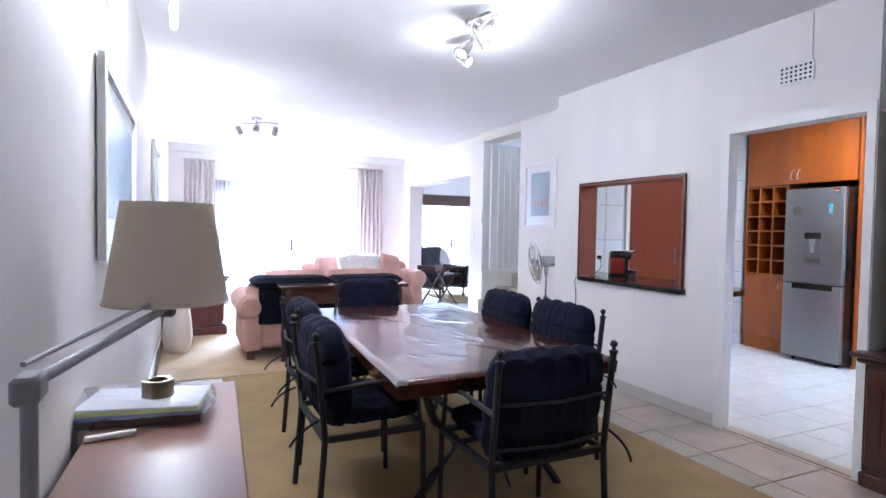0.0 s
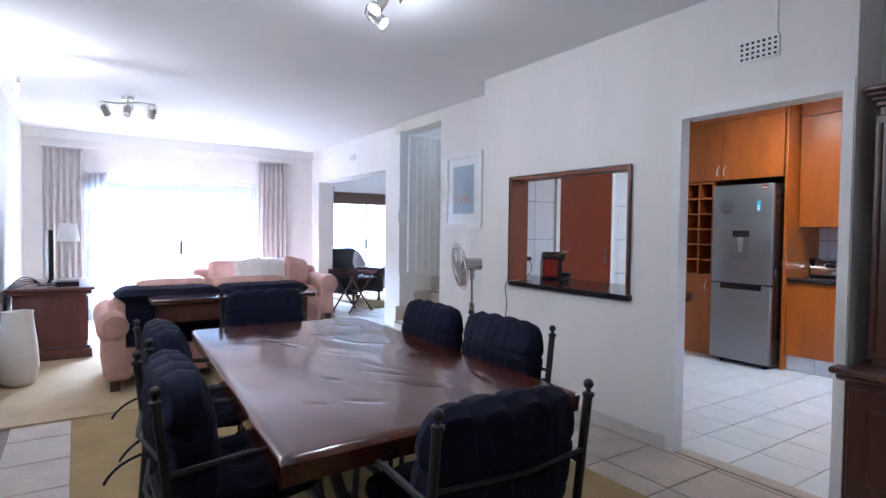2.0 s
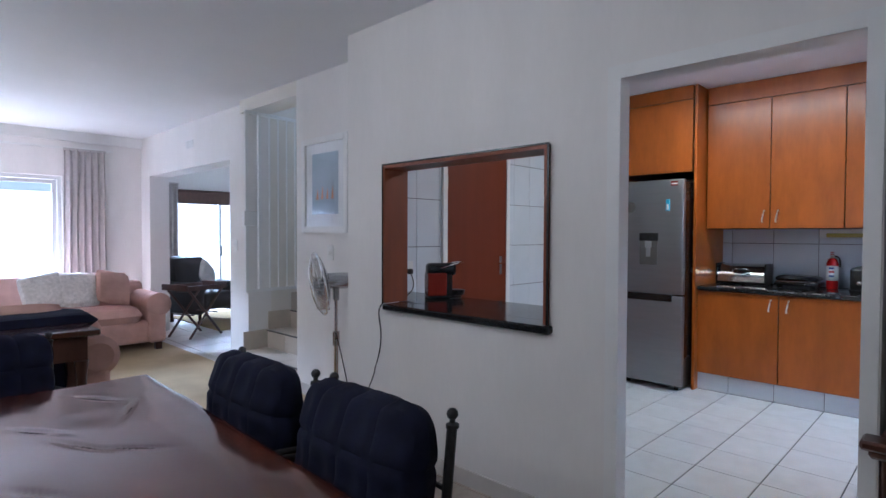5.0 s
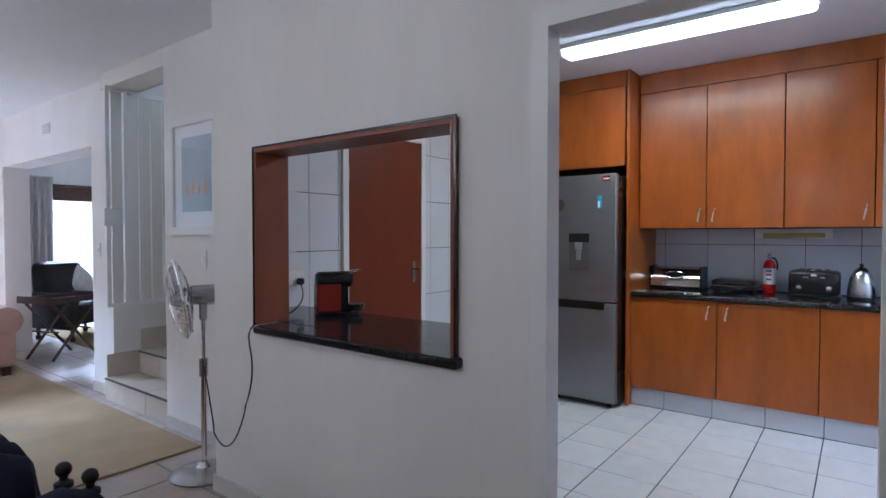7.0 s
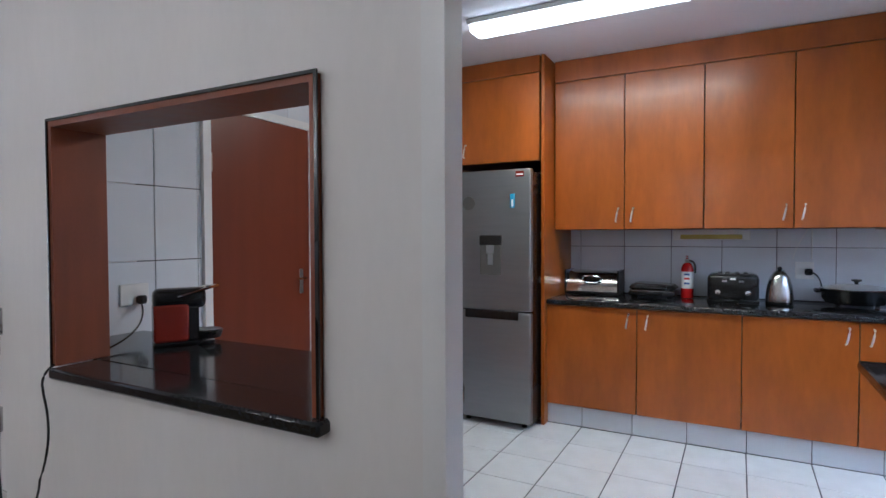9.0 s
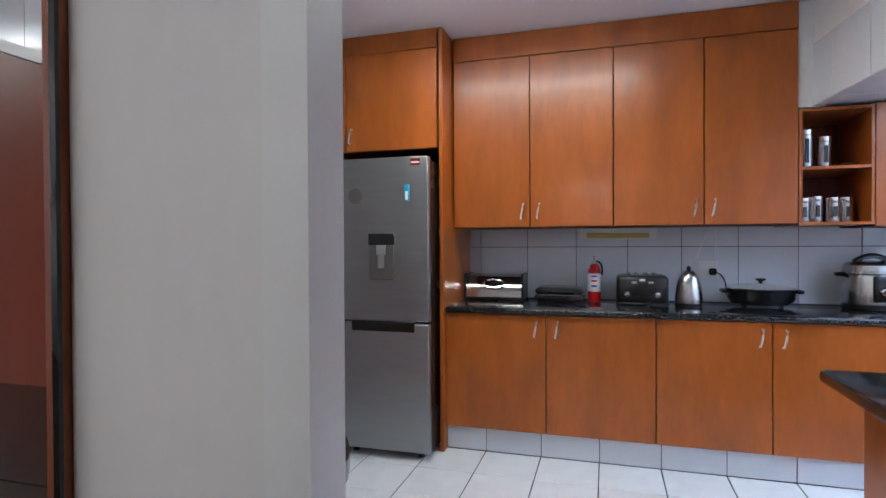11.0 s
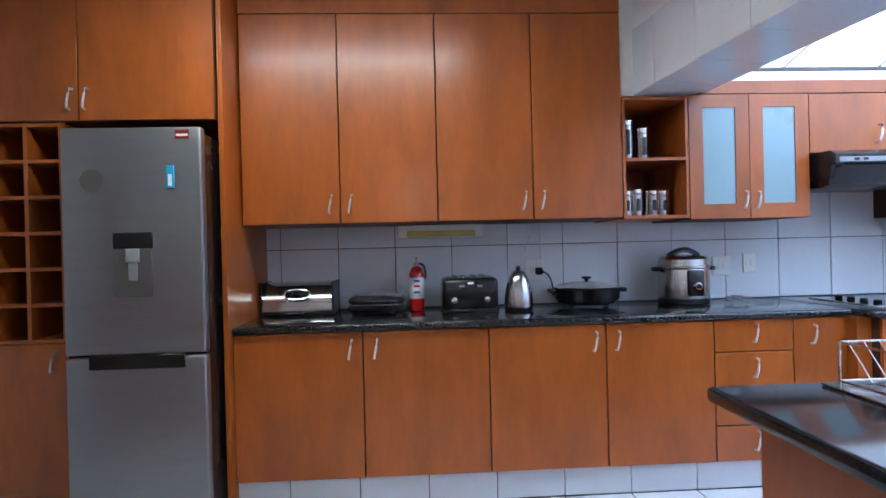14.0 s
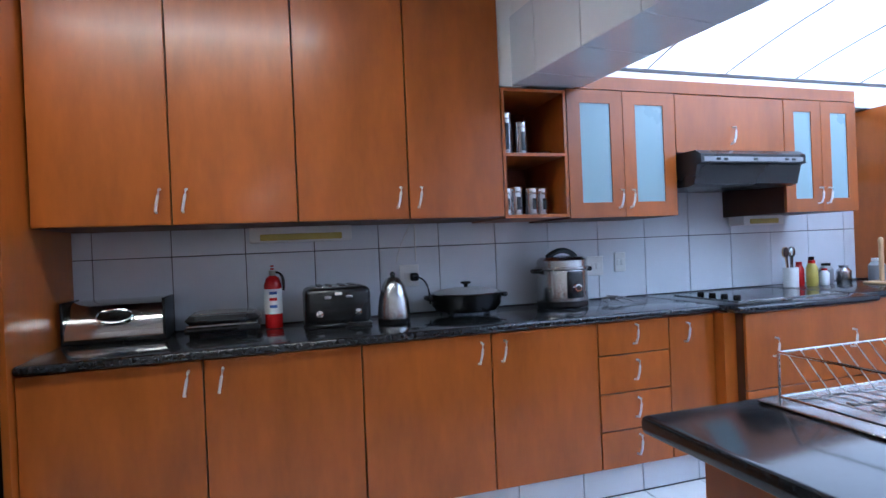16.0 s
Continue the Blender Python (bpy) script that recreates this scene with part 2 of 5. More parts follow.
def path_rod(bm, pts, r, seg=8):
    pts = [Vector(p) for p in pts]
    rings = []
    for i, p in enumerate(pts):
        d = (pts[min(i + 1, len(pts) - 1)] - pts[max(i - 1, 0)]).normalized()
        up = Vector((0, 0, 1)) if abs(d.z) < 0.95 else Vector((1, 0, 0))
        s = d.cross(up).normalized()
        u = s.cross(d)
        rings.append([bm.verts.new(p + r * (math.cos(k * math.tau / seg) * s + math.sin(k * math.tau / seg) * u)) for k in range(seg)])
    for a, b in zip(rings, rings[1:]):
        for k in range(seg):
            bm.faces.new((a[k], a[(k + 1) % seg], b[(k + 1) % seg], b[k]))
    bm.faces.new(rings[0][::-1]), bm.faces.new(rings[-1])
    return bm


def curve(a, b, c, n=10):
    a, b, c = Vector(a), Vector(b), Vector(c)
    return [(1 - t) ** 2 * a + 2 * t * (1 - t) * b + t * t * c for t in [i / n for i in range(n + 1)]]


def lathe(bm, profile, at=(0, 0, 0), seg=24, axis="Z"):
    rot = {"Z": Matrix.Identity(4), "X": Matrix.Rotation(radians(90), 4, "Y"), "Y": Matrix.Rotation(radians(-90), 4, "X")}[axis]
    m = Matrix.Translation(at) @ rot
    rings = [[bm.verts.new(m @ Vector((r * math.cos(k * math.tau / seg), r * math.sin(k * math.tau / seg), z))) for k in range(seg)] for r, z in profile]
    for a, b in zip(rings, rings[1:]):
        for k in range(seg):
            bm.faces.new((a[k], a[(k + 1) % seg], b[(k + 1) % seg], b[k]))
    if profile[0][0] > 0.0005:
        bm.faces.new(rings[0][::-1])
    if profile[-1][0] > 0.0005:
        bm.faces.new(rings[-1])
    return bm


def ball(bm, at, r, sx=1, sy=1, sz=1, seg=12):
    bmesh.ops.create_uvsphere(bm, u_segments=seg, v_segments=max(6, seg // 2), radius=r, matrix=Matrix.Translation(at) @ Matrix.Diagonal((sx, sy, sz, 1)))
    return bm


def cushion(bm, x0, x1, y0, y1, z0, z1, nx=14, ny=14, tufts=(), depth=0.02, power=4.0, lobes=None):
    """A stuffed pad: a superellipsoid slab, dimpled at the tufts (given as shares of its width and length)."""
    top, low = [], []
    for j in range(ny + 1):
        rt, rl = [], []
        for i in range(nx + 1):
            u, v = i / nx, j / ny
            a, b = abs(2 * u - 1) ** power, abs(2 * v - 1) ** power
            h = max(0.0, (1 - a) * (1 - b)) ** 0.35
            d = sum(math.exp(-(((u - p) * (x1 - x0)) ** 2 + ((v - q) * (y1 - y0)) ** 2) / 0.0026) for p, q in tufts)
            puff = edge_x = edge_y = 1.0
            if lobes:
                sx, sy = abs(math.sin(math.pi * u * lobes[0])) ** 0.6, abs(math.sin(math.pi * v * lobes[1])) ** 0.6
                puff, edge_x, edge_y = 0.88 + 0.12 * math.sqrt(sx * sy), 0.95 + 0.05 * sy, 0.94 + 0.06 * sx
            h *= puff
            zc = (z0 + z1) / 2
            p, q = 2 * u - 1, 2 * v - 1
            p, q = p * math.sqrt(1 - 0.15 * q * q * q * q), q * math.sqrt(1 - 0.15 * p * p * p * p)
            p, q = p * edge_x, q * edge_y
            x, y = x0 + (p + 1) / 2 * (x1 - x0), y0 + (q + 1) / 2 * (y1 - y0)
            w = 0.006 * noise.noise(Vector((x * 9, y * 9, z0 * 5)))
            rt.append(bm.verts.new((x, y, zc + h * (z1 - z0) / 2 - d * depth + w * h)))
            rl.append(bm.verts.new((x, y, zc - h * (z1 - z0) / 2 + d * depth * 0.7)))
        top.append(rt), low.append(rl)
    for j in range(ny):
        for i in range(nx):
            bm.faces.new((top[j][i], top[j][i + 1], top[j + 1][i + 1], top[j + 1][i]))
            bm.faces.new((low[j][i], low[j + 1][i], low[j + 1][i + 1], low[j][i + 1]))
    bmesh.ops.remove_doubles(bm, verts=bm.verts, dist=0.0005)
    return bm


def mesh_of(name, bm, mat, smooth=None):
    bmesh.ops.recalc_face_normals(bm, faces=bm.faces)
    me = bpy.data.meshes.new(name)
    bm.to_mesh(me)
    bm.free()
    me.materials.append(mat)
    me.shade_smooth()
    me.set_sharp_from_angle(angle=radians(38 if smooth is None else smooth))
    return me


def part(name, bm, mat, parent, label="", m=None):
    ob = new(name, mesh_of(name, bm, mat))
    ob.parent = parent
    if m is not None:
        ob.matrix_basis = m
    if label:
        ob["label"] = label
    return ob


def thing(name, x, y, z, label, category, rz=0.0, group=""):
    ob = new(name)
    ob.empty_display_size = 0.1
    ob.matrix_basis = pose(x, y, z, 0, 0, rz)
    return tagged(ob, label, category, group)


def solid(name, bm, mat, label, category):
    """A piece of the setting."""
    return tagged(new(name, mesh_of(name, bm, mat)), label, category, kind="structure")


def boxes(*rows):
    bm = bmesh.new()
    for r in rows:
        rbox(bm, *r)
    return bm


# ---- structure ----
H = 2.66
solid("floor", box(-0.42, 8.2, -1.4, 12.2, -0.12, -0.012), M_DGROUT, "brown grouted floor slab under the tiles", "floor")
solid("kitchen_floor", box(3.40, 6.9, -2.9, 4.7, -0.011, -0.006), M_KGROUT, "dark grout bed of the kitchen floor", "floor")
solid("wall_west", box(-0.42, -0.22, -1.4, 10.15, -0.012, H), M_WALL, "white painted plaster side wall", "wall")
solid("wall_south", box(-0.22, 3.67, -1.4, -1.2, -0.012, H), M_WALL, "white painted plaster wall", "wall")
solid("wall_north", boxes((-0.22, 0.5, 9.95, 10.15, -0.012, H), (2.87, 3.8, 9.95, 10.15, -0.012, H), (0.5, 2.87, 9.95, 10.15, 2.08, H)), M_WALL, "white wall round the patio sliding door", "wall")
solid("wall_east", boxes((3.67, 3.78, -1.4, 1.75, -0.012, H), (3.39, 3.78, 1.75, 1.79, -0.012, H), (3.39, 3.51, 1.79, 2.645, 2.02, H), (3.39, 3.465, 2.645, 2.98, -0.012, H),
                         (3.39, 3.51, 2.98, 4.18, -0.012, 0.89), (3.39, 3.51, 2.98, 4.18, 1.775, H), (3.39, 3.51, 4.18, 4.56, -0.012, H)), M_WALL, "white wall with kitchen doorway and serving hatch", "wall")
solid("wall_recess", boxes((3.72, 3.80, 4.56, 5.75, -0.012, H), (3.80, 3.95, 4.60, 5.75, -0.012, H), (3.95, 8.2, 4.6, 4.80, -0.012, H), (3.51, 3.72, 4.50, 4.56, -0.012, H)), M_WALL, "white recessed wall beside the stairs", "wall")
solid("wall_arch", boxes((3.8, 4.05, 6.8, 7.2, -0.012, H), (3.8, 4.05, 7.2, 9.62, 2.13, H), (3.8, 4.05, 9.62, 10.15, -0.012, H)), M_WALL, "white wall with a wide opening", "wall")
solid("wall_stair", boxes((4.05, 8.2, 6.8, 7.0, -0.012, 4.4), (8.0, 8.2, 4.8, 6.8, -0.012, 4.4), (3.95, 8.0, 5.55, 5.75, -0.012, 4.4), (3.72, 3.95, 5.75, 6.8, 2.54, 4.4)), M_CREAM, "cream painted stairwell wall", "wall")
solid("wall_sunroom", boxes((4.05, 4.75, 12.0, 12.2, -0.012, H), (7.0, 8.2, 12.0, 12.2, -0.012, H), (4.75, 7.0, 12.0, 12.2, 2.12, H), (8.0, 8.2, 7.0, 12.0, -0.012, H), (3.85, 4.05, 10.15, 12.2, -0.012, H)), M_WALL, "white sunroom wall with a sliding door", "wall")
solid("wall_kitchen_east", box(6.875, 7.05, -2.9, 4.6, -0.012, H), M_WALL, "white kitchen wall behind the units", "wall")
solid("wall_kitchen_south", boxes((3.58, 7.05, -3.1, -2.9, -0.012, 3.2), (3.67, 3.78, -2.9, -1.4, -0.012, H)), M_WALL, "white kitchen end wall", "wall")
solid("ceiling", boxes((-0.42, 3.58, -1.4, 10.15, H, H + 0.12), (3.58, 7.05, 0.9, 4.8, H, H + 0.12), (3.58, 3.95, 4.8, 5.75, H, H + 0.12), (3.58, 4.05, 5.75, 10.15, H, H + 0.12), (4.05, 8.2, 7.0, 12.2, H, H + 0.12), (3.95, 8.2, 4.8, 6.8, 4.4, 4.5)), M_CEIL, "smooth white painted ceiling", "ceiling")
solid("cornice", boxes((-0.22, 3.8, 9.9, 9.95, H - 0.13, H), ), M_TRIM, "white curtain pelmet cornice", "trim")
# the tiled beam between the kitchen and its glazed end
beam = solid("ceiling_beam", box(-3.30, 0.0, -0.37, 0.0, 2.078, 2.95), M_WALL, "white tiled beam under the roof light", "beam")
beam.matrix_basis = pose(6.872, 1.246, 0, 0, 0, 5.5)
solid("wall_return", box(6.40, 6.873, 1.150, 1.285, 2.062, 2.655), M_WALL, "white plaster return beside the wall cabinets", "wall")
# barrel roof light on an axis along y
bm = bmesh.new()
roof_arc = [(5.22 + 1.60 * k / 12, 2.30 + 0.24 * (1 - (k / 12) ** 2)) for k in range(-12, 13)]
rows = [[bm.verts.new((x, y, z)) for y in (-2.95, 0.97)] for x, z in roof_arc]
for p, q in zip(rows, rows[1:]):
    bm.faces.new((p[0], p[1], q[1], q[0]))
vault = solid("roof_light", bm, M_POLY, "opal curved roof sheet over the kitchen end", "skylight")
for i in range(6):
    part("rib", path_rod(bmesh.new(), [(x, 0.133 - 0.6 * i, z - 0.006) for x, z in roof_arc], 0.006, 6), M_GREYPL, vault)
part("sill_rail", box(6.735, 6.755, -2.9, 0.95, 2.298, 2.318), M_DKGREY, vault)
solid("roof_upstand", boxes((6.74, 6.872, -2.9, 0.95, 2.14, 2.295), (6.875, 7.05, -2.9, 1.29, 2.66, 2.80)), M_TRIM, "white sill under the roof light", "trim")
solid("wall_kitchen_west_top", boxes((3.40, 3.78, -2.9, 0.87, H + 0.12, 2.80),), M_TRIM, "white kerb under the roof light", "trim")

# skirting, door frames
solid("baseboard", boxes((3.378, 3.39, 2.692, 4.572, 0, 0.085), (3.708, 3.72, 4.572, 5.75, 0, 0.085), (-0.22, -0.207, -1.2, 9.95, 0, 0.085), (3.788, 3.8, 6.8, 7.2, 0, 0.085), (3.39, 3.708, 4.56, 4.572, 0, 0.085)), M_SKIRT, "pale tile skirting", "skirting")
door_frame = solid("door_frame", boxes((3.382, 3.467, 2.632, 2.645, 0, 2.02), (3.382, 3.513, 1.79, 1.803, 0, 2.02), (3.382, 3.513, 1.803, 2.632, 2.008, 2.02), (3.382, 3.389, 2.645, 2.69, 0, 2.065), (3.382, 3.389, 1.755, 1.79, 0, 2.065), (3.382, 3.389, 1.79, 2.645, 2.02, 2.065)), M_TRIM, "white painted kitchen door frame", "door frame")
solid("threshold", box(3.40, 3.50, 1.806, 2.63, -0.004, 0.006), M_DTILE, "beige tile threshold strip", "threshold")
# serving hatch lining
hatch = solid("hatch_frame", boxes((3.372, 3.56, 4.158, 4.178, 0.925, 1.773), (3.372, 3.56, 2.982, 3.002, 0.925, 1.773), (3.372, 3.56, 3.002, 4.158, 1.752, 1.773)), M_CHERRY_IN, "brown wooden lining of the serving hatch", "hatch")
part("edge_strip", boxes((3.366, 3.372, 4.174, 4.181, 0.925, 1.779), (3.366, 3.372, 2.974, 2.984, 0.925, 1.779), (3.366, 3.372, 2.984, 4.174, 1.770, 1.779)), M_BLACK, hatch, "black edge strip")

# stairs up behind the gate
stairs = solid("stairs", boxes(*[(3.74 + 0.27 * i, 3.74 + 0.27 * (i + 1) if i < 9 else 8.0, 5.75, 6.8, 0, 0.18 * (i + 1) - 0.012) for i in range(10)]), M_CREAM, "tiled stairs going up", "stairs")
for i in range(6):
    for k in range(3):
        part("stair_tile", box(3.735 + 0.27 * i, 3.735 + 0.27 * (i + 1) - 0.008, 5.755 + 0.348 * k, 5.755 + 0.348 * k + 0.342, 0.18 * (i + 1) - 0.012, 0.18 * (i + 1), 0.003), M_STAIR, stairs)
        part("riser_tile", box(3.728 + 0.27 * i, 3.737 + 0.27 * i, 5.755 + 0.348 * k, 5.755 + 0.348 * k + 0.342, 0.18 * i + 0.003, 0.18 * (i + 1) - 0.014), M_STAIR, stairs)
    part("nosing", box(3.722 + 0.27 * i, 3.734 + 0.27 * i, 5.755, 6.795, 0.18 * (i + 1) - 0.011, 0.18 * (i + 1) + 0.002), M_DKGREY, stairs, "dark nosing strip")
    part("stair_skirting", box(3.74 + 0.27 * i, 4.005 + 0.27 * i, 6.785, 6.797, 0.18 * (i + 1) + 0.003, 0.18 * (i + 2) + 0.01, 0.002), M_STAIR, stairs)

# ---- living end ----


def sliding_door(name, x0, x1, y, z1, meet, label):
    d = solid(name, boxes((x0, x0 + 0.045, y - 0.05, y + 0.05, 0, z1), (x1 - 0.045, x1, y - 0.05, y + 0.05, 0, z1), (x0 + 0.045, x1 - 0.045, y - 0.05, y + 0.05, z1 - 0.045, z1), (x0 + 0.045, x1 - 0.045, y - 0.05, y + 0.05, 0, 0.035)), M_ALU, label, "sliding door")
    for a, b, dy in ((x0 + 0.05, meet + 0.025, 0.02), (meet - 0.025, x1 - 0.05, -0.02)):
        part("leaf_frame", boxes((a, a + 0.05, y + dy - 0.015, y + dy + 0.015, 0.04, z1 - 0.05), (b - 0.05, b, y + dy - 0.015, y + dy + 0.015, 0.04, z1 - 0.05), (a + 0.05, b - 0.05, y + dy - 0.015, y + dy + 0.015, z1 - 0.10, z1 - 0.05), (a + 0.05, b - 0.05, y + dy - 0.015, y + dy + 0.015, 0.04, 0.11)), M_ALU, d)
        g = part("pane", box(a + 0.05, b - 0.05, y + dy - 0.003, y + dy + 0.003, 0.11, z1 - 0.10), M_GLASS, d)
        g.visible_shadow = False
    part("handle", box(meet - 0.012, meet + 0.012, y - 0.09, y - 0.035, 0.92, 1.12, r=0.006), M_BLACK, d, "black pull handle")
    return d


sliding_door("window_1", 0.5, 2.87, 10.05, 2.08, 1.73, "white aluminium sliding patio door")
sliding_door("window_2", 4.75, 7.0, 12.1, 2.12, 5.85, "white aluminium sunroom sliding door")


def curtain(x0, x1, y, z0, z1, folds, mat, label, name="curtain"):
    c = thing(name, (x0 + x1) / 2, y, z0, label, "curtain")
    bm = bmesh.new()
    n, w = folds * 8, x1 - x0
    rows = []
    for j in range(13):
        v = j / 12
        row = []
        for i in range(n + 1):
            u = i / n
            a = 0.035 * (1 - 0.45 * v ** 4) * math.sin(u * folds * math.tau + 0.6 * math.sin(v * 3)) + 0.012 * noise.noise(Vector((u * 6, v * 2, x0)))
            row.append(bm.verts.new(((u - 0.5) * w * (1.04 - 0.08 * v) + 0.01 * noise.noise(Vector((u * 4, v * 3, 3))), a, v * (z1 - z0))))
        rows.append(row)
    for p, q in zip(rows, rows[1:]):
        for i in range(n):
            bm.faces.new((p[i], p[i + 1], q[i + 1], q[i]))
    cloth = part("drape", bm, mat, c)
    s = cloth.modifiers.new("thickness", "SOLIDIFY")
    s.thickness = 0.004
    part("heading_tape", box(-w / 2, w / 2, -0.012, 0.012, z1 - z0 - 0.02, z1 - z0 + 0.01), mat, c)
    return c


curtain(0.0, 0.47, 9.82, 0.02, 2.40, 6, M_CURTAIN, "taupe pleated curtain drawn beside the patio door")
curtain(2.86, 3.33, 9.82, 0.02, 2.42, 6, M_CURTAIN, "taupe pleated curtain bunched beside the sliding door")
curtain(0.47, 0.75, 9.88, 0.02, 2.10, 4, M_SHEER, "thin patterned sheer curtain at the patio door")
curtain(4.55, 5.0, 11.85, 0.02, 2.25, 5, M_CURTAIN, "taupe curtain beside the sunroom door")
rail = thing("curtain_rail", 1.7, 9.84, 2.43, "white curtain track above the patio door", "curtain rail")
part("track", box(-1.75, 1.72, -0.012, 0.012, -0.012, 0.012), M_TRIM, rail)
blind = thing("roller_blind", 5.87, 11.93, 1.90, "brown roller blind half lowered over the sunroom door", "blind")
part("cloth", box(-1.05, 1.05, -0.003, 0.003, 0, 0.22), M_BLIND, blind)
part("roller", rod(bmesh.new(), (-1.05, 0, 0.235), (1.05, 0, 0.235), 0.022), M_BLIND, blind)

solid("rug_living", box(-0.18, 3.66, 5.19, 9.3, -0.004, 0.012, r=0.004), M_CARPET, "beige sisal carpet in the living area", "carpet")
rug = thing("dining_rug", 1.6, 3.2, 0, "straw coloured woven rug under the dining table", "rug")
part("weave", box(-1.26, 1.15, -3.0, 1.96, -0.003, 0.011, r=0.003), M_RUG, rug)
rug2 = thing("sunroom_rug", 5.4, 10.0, 0, "yellow woven rug on the sunroom floor", "rug")
part("weave", box(-0.9, 0.9, -0.9, 0.9, -0.003, 0.012, r=0.003), M_RUG, rug2)


def sofa(x, y, rz, w, label, throw=False):
    s = thing("sofa", x, y, 0.012, label, "sofa", rz)
    part("seat_base", box(-w / 2 + 0.2, w / 2 - 0.2, -0.42, 0.40, 0.09, 0.34, r=0.04, seg=3), M_PINK, s)
    part("backrest", box(-w / 2 + 0.06, w / 2 - 0.06, 0.22, 0.44, 0.10, 0.76, r=0.07, seg=4), M_PINK, s)
    for sx in (-1, 1):
        bm = box(sx * (w / 2 - 0.22), sx * (w / 2 - 0.02), -0.44, 0.46, 0.08, 0.50, r=0.05, seg=3)
        lathe(bm, [(0.0, -0.46), (0.09, -0.46), (0.135, -0.43), (0.135, 0.44), (0.09, 0.475), (0.0, 0.475)], (sx * (w / 2 - 0.10), 0, 0.52), 20, "Y")
        part("armrest", bm, M_PINK, s)
    k = 2
    for i in range(k):
        a = -w / 2 + 0.24 + i * (w - 0.48) / k
        part("seat_cushion", cushion(bmesh.new(), a, a + (w - 0.5) / k, -0.46, 0.24, 0.32, 0.50, power=8), M_PINK, s)
        part("back_cushion", cushion(bmesh.new(), a, a + (w - 0.5) / k, -0.22, 0.22, -0.09, 0.09, power=6), M_PINK, s, m=pose(0, 0.16, 0.66, 78, 0, 0))
    for sx in (-1, 1):
        for sy in (-0.38, 0.40):
            part("foot", box(sx * (w / 2 - 0.1) - 0.035, sx * (w / 2 - 0.1) + 0.035, sy - 0.035, sy + 0.035, 0, 0.09, r=0.006), M_DARKWOOD, s)
    return s


sofa(1.42, 6.17, 180, 1.78, "pink corduroy sofa with rolled arms, back to the table")
sofa(2.62, 8.75, 0, 1.9, "pink corduroy sofa with rolled arms below the window")
th = thing("throw_blanket", 1.42, 5.86, 0.765, "dark navy throw draped over the pink sofa back", "blanket")
for i, (a, b) in enumerate(((-0.80, 0.02), (0.0, 0.80))):
    part("fold", cushion(bmesh.new(), a, b, -0.23, 0.26, -0.04, 0.07, power=6), M_NAVY, th)
part("hang", box(-0.72, 0.72, -0.16, -0.145, -0.40, 0.02, r=0.006), M_NAVY, th)
for i, (x, mat) in enumerate(((2.42, M_THROW), (2.74, M_THROW), (3.08, M_PINK))):
    c = thing("scatter_cushion", x, 8.62, 0.54, "pale striped scatter cushion on the pink sofa" if mat is M_THROW else "pink scatter cushion on the sofa", "cushion", 8 * i)
    part("pad", cushion(bmesh.new(), -0.2, 0.2, -0.2, 0.2, -0.06, 0.06, power=3), mat, c, m=pose(0, 0, 0.19, 66, 12 * i - 10, 0))

console = thing("console_table", 1.48, 5.46, -0.022, "dark polished wooden console table behind the sofa", "console table")
part("top", box(-0.64, 0.64, -0.17, 0.17, 0.765, 0.80, r=0.006), M_POLISH, console)
part("apron", box(-0.58, 0.58, -0.13, 0.13, 0.62, 0.765), M_DARKWOOD, console)
for sx in (-1, 1):
    for sy in (-1, 1):
        part("leg", lathe(bmesh.new(), [(0.02, 0), (0.035, 0.05), (0.022, 0.1), (0.035, 0.3), (0.025, 0.5), (0.04, 0.62)], (sx * 0.55, sy * 0.12, 0), 12), M_DARKWOOD, console)

cab = thing("tv_cabinet", 0.16, 7.85, 0.012, "reddish mahogany cabinet with moulded top and plinth", "cabinet")
part("body", box(-0.30, 0.30, -0.55, 0.55, 0.12, 0.64, r=0.006), M_REDWOOD, cab)
part("top", boxes((-0.36, 0.37, -0.62, 0.62, 0.68, 0.71, 0.008), (-0.34, 0.345, -0.59, 0.59, 0.64, 0.68, 0.01)), M_REDWOOD, cab)
part("plinth", boxes((-0.33, 0.345, -0.60, 0.60, 0.0, 0.09, 0.01), (-0.32, 0.33, -0.58, 0.58, 0.09, 0.12, 0.01)), M_REDWOOD, cab)
part("end_panel", box(-0.24, 0.24, -0.558, -0.548, 0.18, 0.60, r=0.004), M_REDWOOD, cab)
for k in (-1, 1):
    d = part("door", box(0.298, 0.315, k * 0.27 - 0.25, k * 0.27 + 0.25, 0.15, 0.61, r=0.005), M_REDWOOD, cab)
    part("knob", ball(bmesh.new(), (0.325, k * 0.05, 0.4), 0.012), M_BRUSHED, d)
tv = thing("television", 0.14, 7.72, 0.722, "thin black flat television on the cabinet", "television", 4)
part("screen", box(-0.02, 0.02, -0.42, 0.42, 0.07, 0.57, r=0.006), M_BLACK, tv)
part("stand", boxes((-0.11, 0.11, -0.16, 0.16, 0, 0.012), (-0.015, 0.015, -0.03, 0.03, 0.012, 0.08)), M_BLACK, tv)
box_tv = thing("set_top_box", 0.30, 7.5, 0.722, "black set-top box on the cabinet", "media box")
part("case", box(-0.1, 0.1, -0.12, 0.12, 0, 0.05, r=0.005), M_BLACK, box_tv)
tl = thing("table_lamp", 0.30, 8.2, 0.722, "table lamp with a small white shade", "lamp")
part("shade", lathe(bmesh.new(), [(0.115, 0.44), (0.085, 0.64)], seg=24), M_LINER, tl)
part("stem", lathe(bmesh.new(), [(0.07, 0), (0.07, 0.015), (0.012, 0.03), (0.012, 0.5)]), M_BRUSHED, tl)
